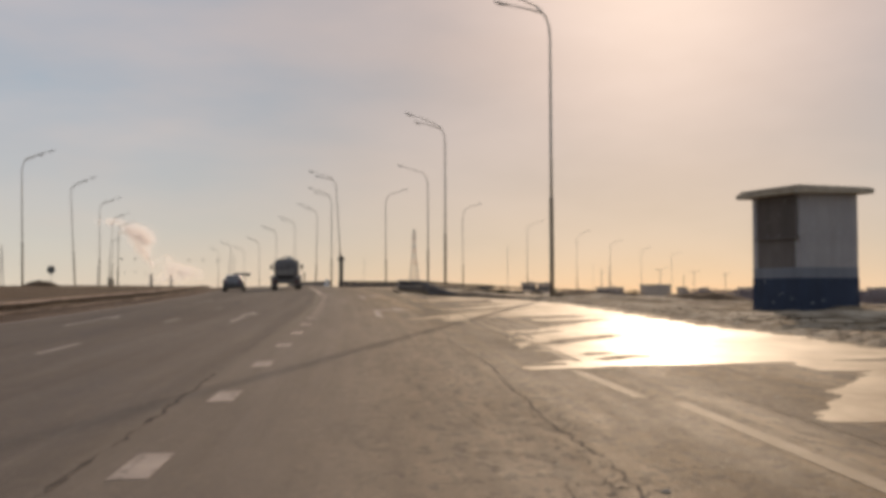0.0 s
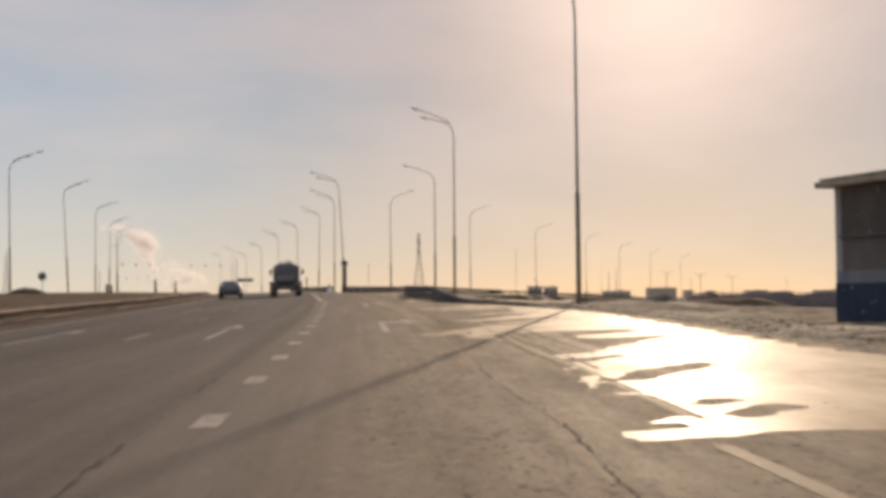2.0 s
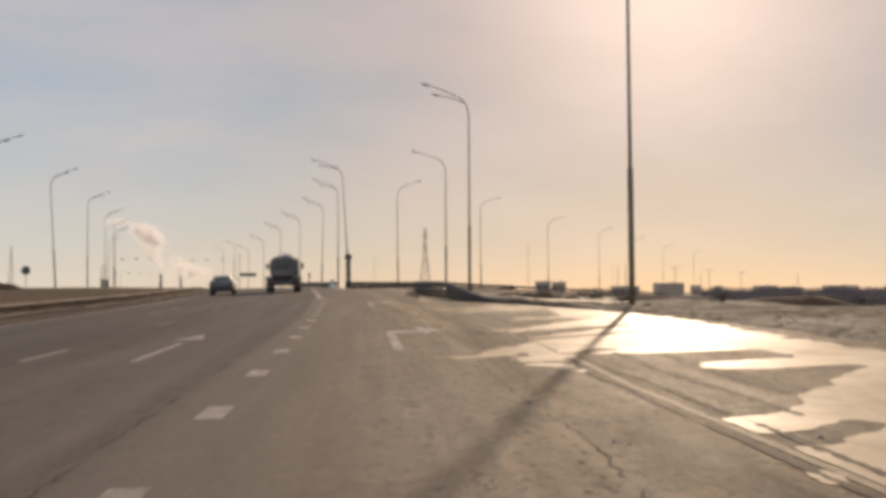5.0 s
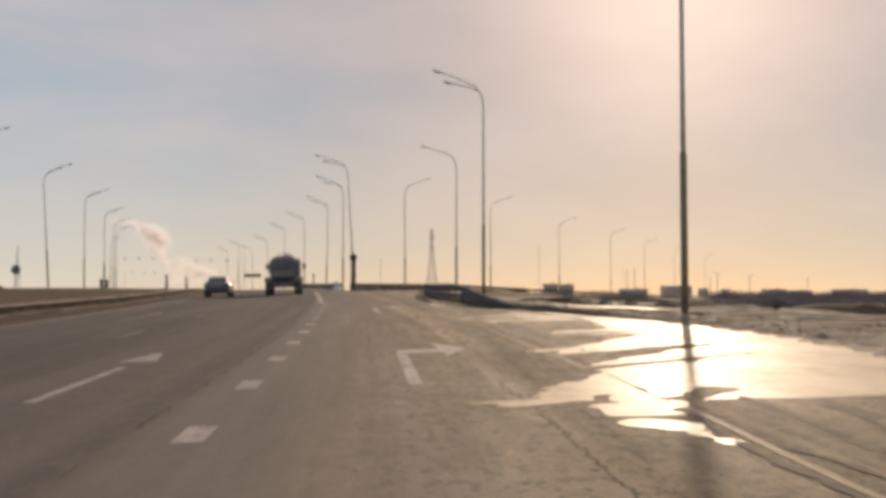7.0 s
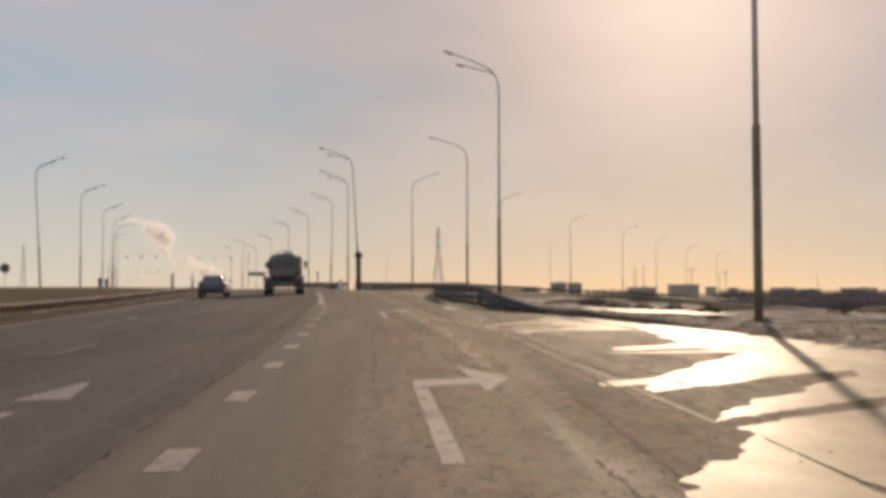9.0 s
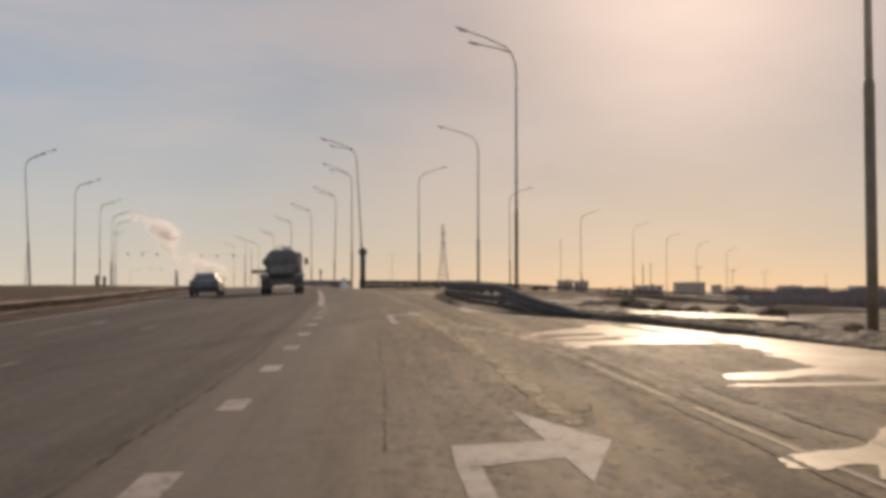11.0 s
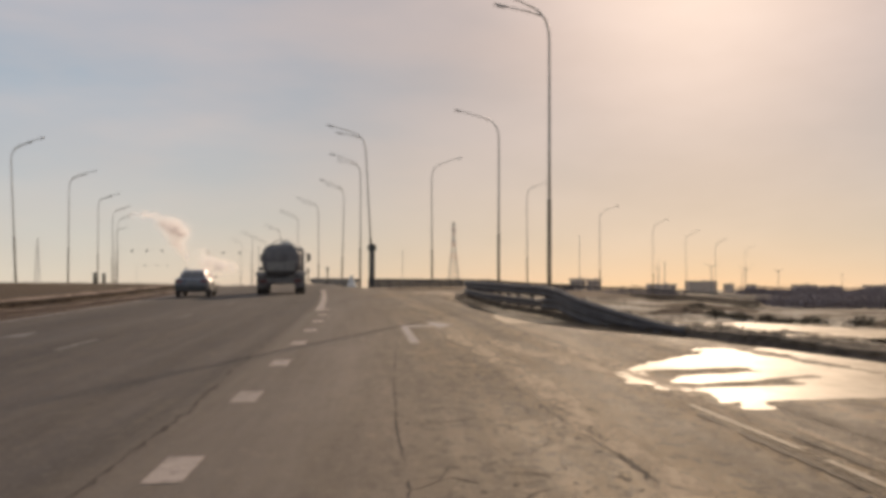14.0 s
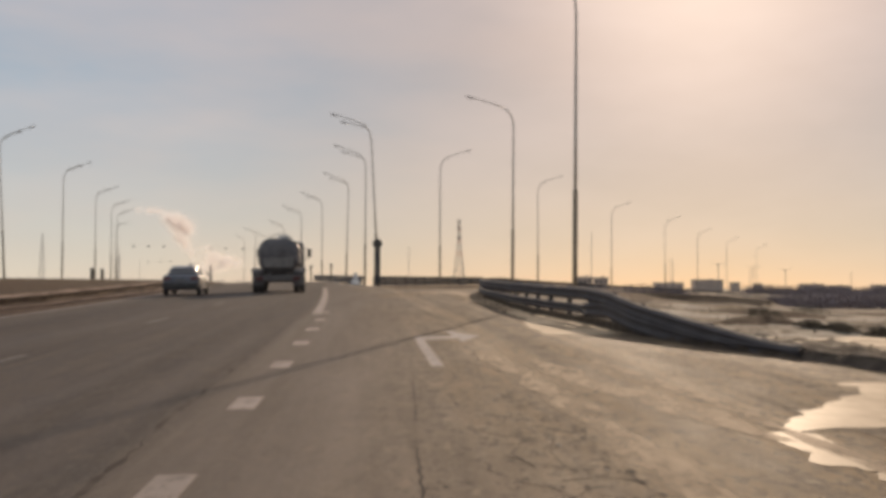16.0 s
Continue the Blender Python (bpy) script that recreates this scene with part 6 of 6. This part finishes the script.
plume("white sunlit steam drifting from a chimney", [(-359, 1800, 40, 1.5, 2.5, 80), (-364, 1800, 49, 2.0, 3.5, 140), (-371, 1800, 61, 3.0, 4.5, 260), (-378, 1800, 73, 6.0, 5.0, 700), (-375, 1800, 86, 8.0, 6.5, 1500), (-386, 1800, 97, 9.0, 6.5, 1700), (-399, 1800, 105, 7.0, 5.0, 800), (-422, 1800, 116, 8.0, 3.0, 260), (-441, 1800, 117, 7.0, 3.0, 120)], 3)
plume("low pale steam bank near the horizon", [(-343, 1800, 56, 7.0, 4.0, 200), (-330, 1800, 44, 9.0, 5.0, 500), (-316, 1800, 36, 12.0, 6.0, 1100), (-300, 1800, 32, 9.0, 5.0, 500), (-338, 1800, 26, 13.0, 5.0, 600)], 9)

# ---- verge: heaps, clods, ice ----


def heap(name, label, x, y, rx, ry, h, material, seed, category):
    pr = random.Random(seed)
    verts, faces = [], []
    n, rings = 22, 7
    zc = ground_z(x, y)
    verts.append((x, y, zc + h))
    for r in range(1, rings + 1):
        q = r / rings
        for i in range(n):
            a = 2 * math.pi * i / n
            wob = 1 + 0.22 * noise.noise(Vector((math.cos(a) * 1.5 + seed, math.sin(a) * 1.5, 0)))
            px, py = x + rx * q * wob * math.cos(a), y + ry * q * wob * math.sin(a)
            lump = 0.28 * h * noise.noise(Vector((px * 1.6, py * 1.6, seed)))
            verts.append((px, py, ground_z(px, py) - 0.04 + (h * (1 - q * q) ** 1.2 + lump * (1 - q)) if r < rings else ground_z(px, py) - 0.08))
    for i in range(n):
        faces.append((0, 1 + i, 1 + (i + 1) % n))
    for r in range(rings - 1):
        a, b = 1 + r * n, 1 + (r + 1) * n
        for i in range(n):
            faces.append((a + i, b + i, b + (i + 1) % n, a + (i + 1) % n))
    return tagged(new(name, sheet(name, verts, faces, material)), label, category)


for k, (x, y, rx, ry, h) in enumerate(((8.6, 70, 2.6, 1.6, 0.14), (12.0, 60, 2.4, 1.5, 0.25), (20, 64, 3.5, 2.2, 0.5), (-29.4, 97, 1.9, 1.2, 0.55), (5.65, 60.0, 0.95, 0.8, 0.24), (6.1, 59.5, 0.5, 0.4, 0.10))):
    heap("earth_mound", "dark lumpy heap of wet soil on the verge", x, y, rx, ry, h, SOIL, k + 3, "soil heap")
for k, (x, y, rx, ry, h) in enumerate(((9.2, 62.5, 2.4, 0.9, 0.10), (12.5, 49.5, 2.6, 0.8, 0.12), (9.0, 41.2, 1.5, 0.6, 0.10), (11.3, 55.0, 3.0, 0.9, 0.10), (8.9, 30.0, 1.6, 0.7, 0.12), (9.8, 21.5, 2.0, 0.9, 0.12), (17.0, 72.0, 4.0, 1.4, 0.14), (5.4, 58.8, 1.3, 0.7, 0.08), (8.4, 52.0, 1.9, 0.6, 0.09))):
    heap("ice_patch", "flat patch of dirty melting ice on soil", x, y, rx, ry, h, ICE, k + 31, "ice patch")


def scatter(name, label, category, material, n, area, size, seed, flat=0.6):
    """Clods and crumbs strewn over the ground."""
    pr = random.Random(seed)
    verts, faces = [], []
    for k in range(n):
        x, y = area(pr)
        s = pr.uniform(*size) * pr.uniform(0.5, 1.0)
        z = ground_z(x, y)
        base = len(verts)
        ring = 6
        for lev, q in ((-0.2, 0.9), (0.35, 1.0), (0.8, 0.55)):
            for i in range(ring):
                a = 2 * math.pi * i / ring + k
                w = s * q * pr.uniform(0.7, 1.25)
                verts.append((x + w * math.cos(a), y + w * math.sin(a), z + s * lev * flat * 1.2))
        for lev in range(2):
            for i in range(ring):
                a, b = base + lev * ring, base + (lev + 1) * ring
                faces.append((a + i, a + (i + 1) % ring, b + (i + 1) % ring, b + i))
        faces.append(tuple(base + 2 * ring + i for i in range(ring)))
    return tagged(new(name, sheet(name, verts, faces, material, False)), label, category, kind="stuff")


def beside_kerb(pr):
    y = pr.uniform(4, 56)
    return kerb_x(y) + 0.2 + abs(pr.gauss(0, 1.0)), y


def verge_area(pr):
    y = pr.uniform(8, 85)
    return kerb_x(y) + 1.0 + pr.random() ** 1.5 * 16, y


def bank_area(pr):
    y = pr.uniform(25, 150)
    return seam(y) - 10.8 - pr.random() * 17, y


def shoulder_area(pr):
    y = pr.uniform(2, 60)
    return seam(y) + pr.uniform(2.2, 8.0), y


def pebbles(n, seed):
    """Small pale stones lying on the shoulder."""
    pr = random.Random(seed)
    verts, faces = [], []
    for k in range(n):
        x, y = shoulder_area(pr)
        if x > kerb_x(y) - 0.1:
            continue
        s, z, b = 0.010 + 0.022 * pr.random() ** 3, road_z(x, y), len(verts)
        for i in range(5):
            a = 1.256 * i + k
            verts.append((x + s * pr.uniform(0.7, 1.3) * math.cos(a), y + s * pr.uniform(0.7, 1.3) * math.sin(a), z + 0.004))
        verts.append((x, y, z + s * 0.5))
        faces += [(b + i, b + (i + 1) % 5, b + 5) for i in range(5)]
    return tagged(new("pebbles", sheet("pebbles", verts, faces, CONCRETE, False)), "small pale stones scattered on the shoulder", "pebbles", kind="stuff")


pebbles(450, 77)
scatter("soil_clods", "dark soil clods strewn behind the kerb", "soil clods", SOIL, 260, beside_kerb, (0.015, 0.06), 5, 0.4)
scatter("soil_clods", "scattered clods and stones over the verge", "soil clods", SOIL, 420, verge_area, (0.015, 0.07), 6, 0.4)
scatter("ice_crumbs", "crumbs of dirty ice along the kerb", "ice crumbs", ICE, 200, beside_kerb, (0.02, 0.08), 7)
scatter("soil_clods", "dry tufts and clods on the median bank", "soil clods", SOIL, 200, bank_area, (0.015, 0.04), 8, 0.4)


def scrub(label, area, n, seed, tall):
    """Dry stalks: thin blades that lean each its own way."""
    pr = random.Random(seed)
    verts, faces = [], []
    for k in range(n):
        x, y = area(pr)
        z = ground_z(x, y)
        for s in range(5):
            a, h = pr.uniform(0, 6.28), tall * pr.uniform(0.4, 1.0)
            dx, dy = math.cos(a) * h * 0.5, math.sin(a) * h * 0.5
            b = len(verts)
            verts += [(x - 0.012, y, z - 0.02), (x + 0.012, y, z - 0.02), (x + dx * 0.5 + 0.01, y + dy * 0.5, z + h * 0.7), (x + dx, y + dy, z + h)]
            faces += [(b, b + 1, b + 2), (b, b + 2, b + 3)]
    return tagged(new("dry_scrub", sheet("dry_scrub", verts, faces, SCRUB, False)), label, "scrub", kind="stuff")


def bush(x, y, r, h, seed):
    """A low bush: twigs that fan out of its foot, with many small leaves in a ragged dome."""
    pr = random.Random(seed)
    z = ground_z(x, y) - 0.03
    ob = thing("bush", "low dark leafless bush on the muddy verge", "bush", pose(x, y, z), "verge bushes")
    bm = bmesh.new()
    for k in range(16):
        a, q = pr.uniform(0, 6.28), pr.uniform(0.3, 1.0)
        bm_rod(bm, (0, 0, 0), (r * q * math.cos(a), r * q * math.sin(a), h * (1.1 - 0.6 * q)), 0.012, 0.004, 4)
    part("twig_clump", bm, SCRUB, ob)
    verts, faces = [], []
    for k in range(900):
        a, q, w = pr.uniform(0, 6.28), math.sqrt(pr.random()), pr.random()
        q *= 0.75 + 0.35 * math.sin(3 * a + seed)
        c = Vector((r * q * math.cos(a), r * q * math.sin(a), h * max(0.05, (1 - q * q)) * (0.25 + 0.75 * w)))
        b, s = len(verts), pr.uniform(0.015, 0.035)
        for i in range(3):
            verts.append(tuple(c + Vector((pr.uniform(-s, s), pr.uniform(-s, s), pr.uniform(-s, s)))))
        faces.append((b, b + 1, b + 2))
    crown = new("crown", sheet("crown", verts, faces, SCRUB, False))
    crown.parent = ob


for k, (x, y, r, h) in enumerate(((6.0, 58.7, 0.36, 0.16), (6.35, 58.3, 0.42, 0.2), (6.75, 57.6, 0.36, 0.24), (7.05, 57.2, 0.42, 0.2), (7.7, 57.6, 0.4, 0.22), (8.6, 57.2, 0.5, 0.28), (9.6, 56.6, 0.5, 0.3), (10.4, 59.0, 0.6, 0.3), (9.2, 50.5, 0.45, 0.3), (13.4, 55.5, 0.7, 0.4), (7.9, 67.5, 0.6, 0.3), (10.8, 72.0, 0.9, 0.4))):
    bush(x, y, r, h, 50 + k)
scrub("thin dry grass over the verge", verge_area, 200, 23, 0.07)
scrub("dry brown grass on the median bank", bank_area, 900, 24, 0.06)
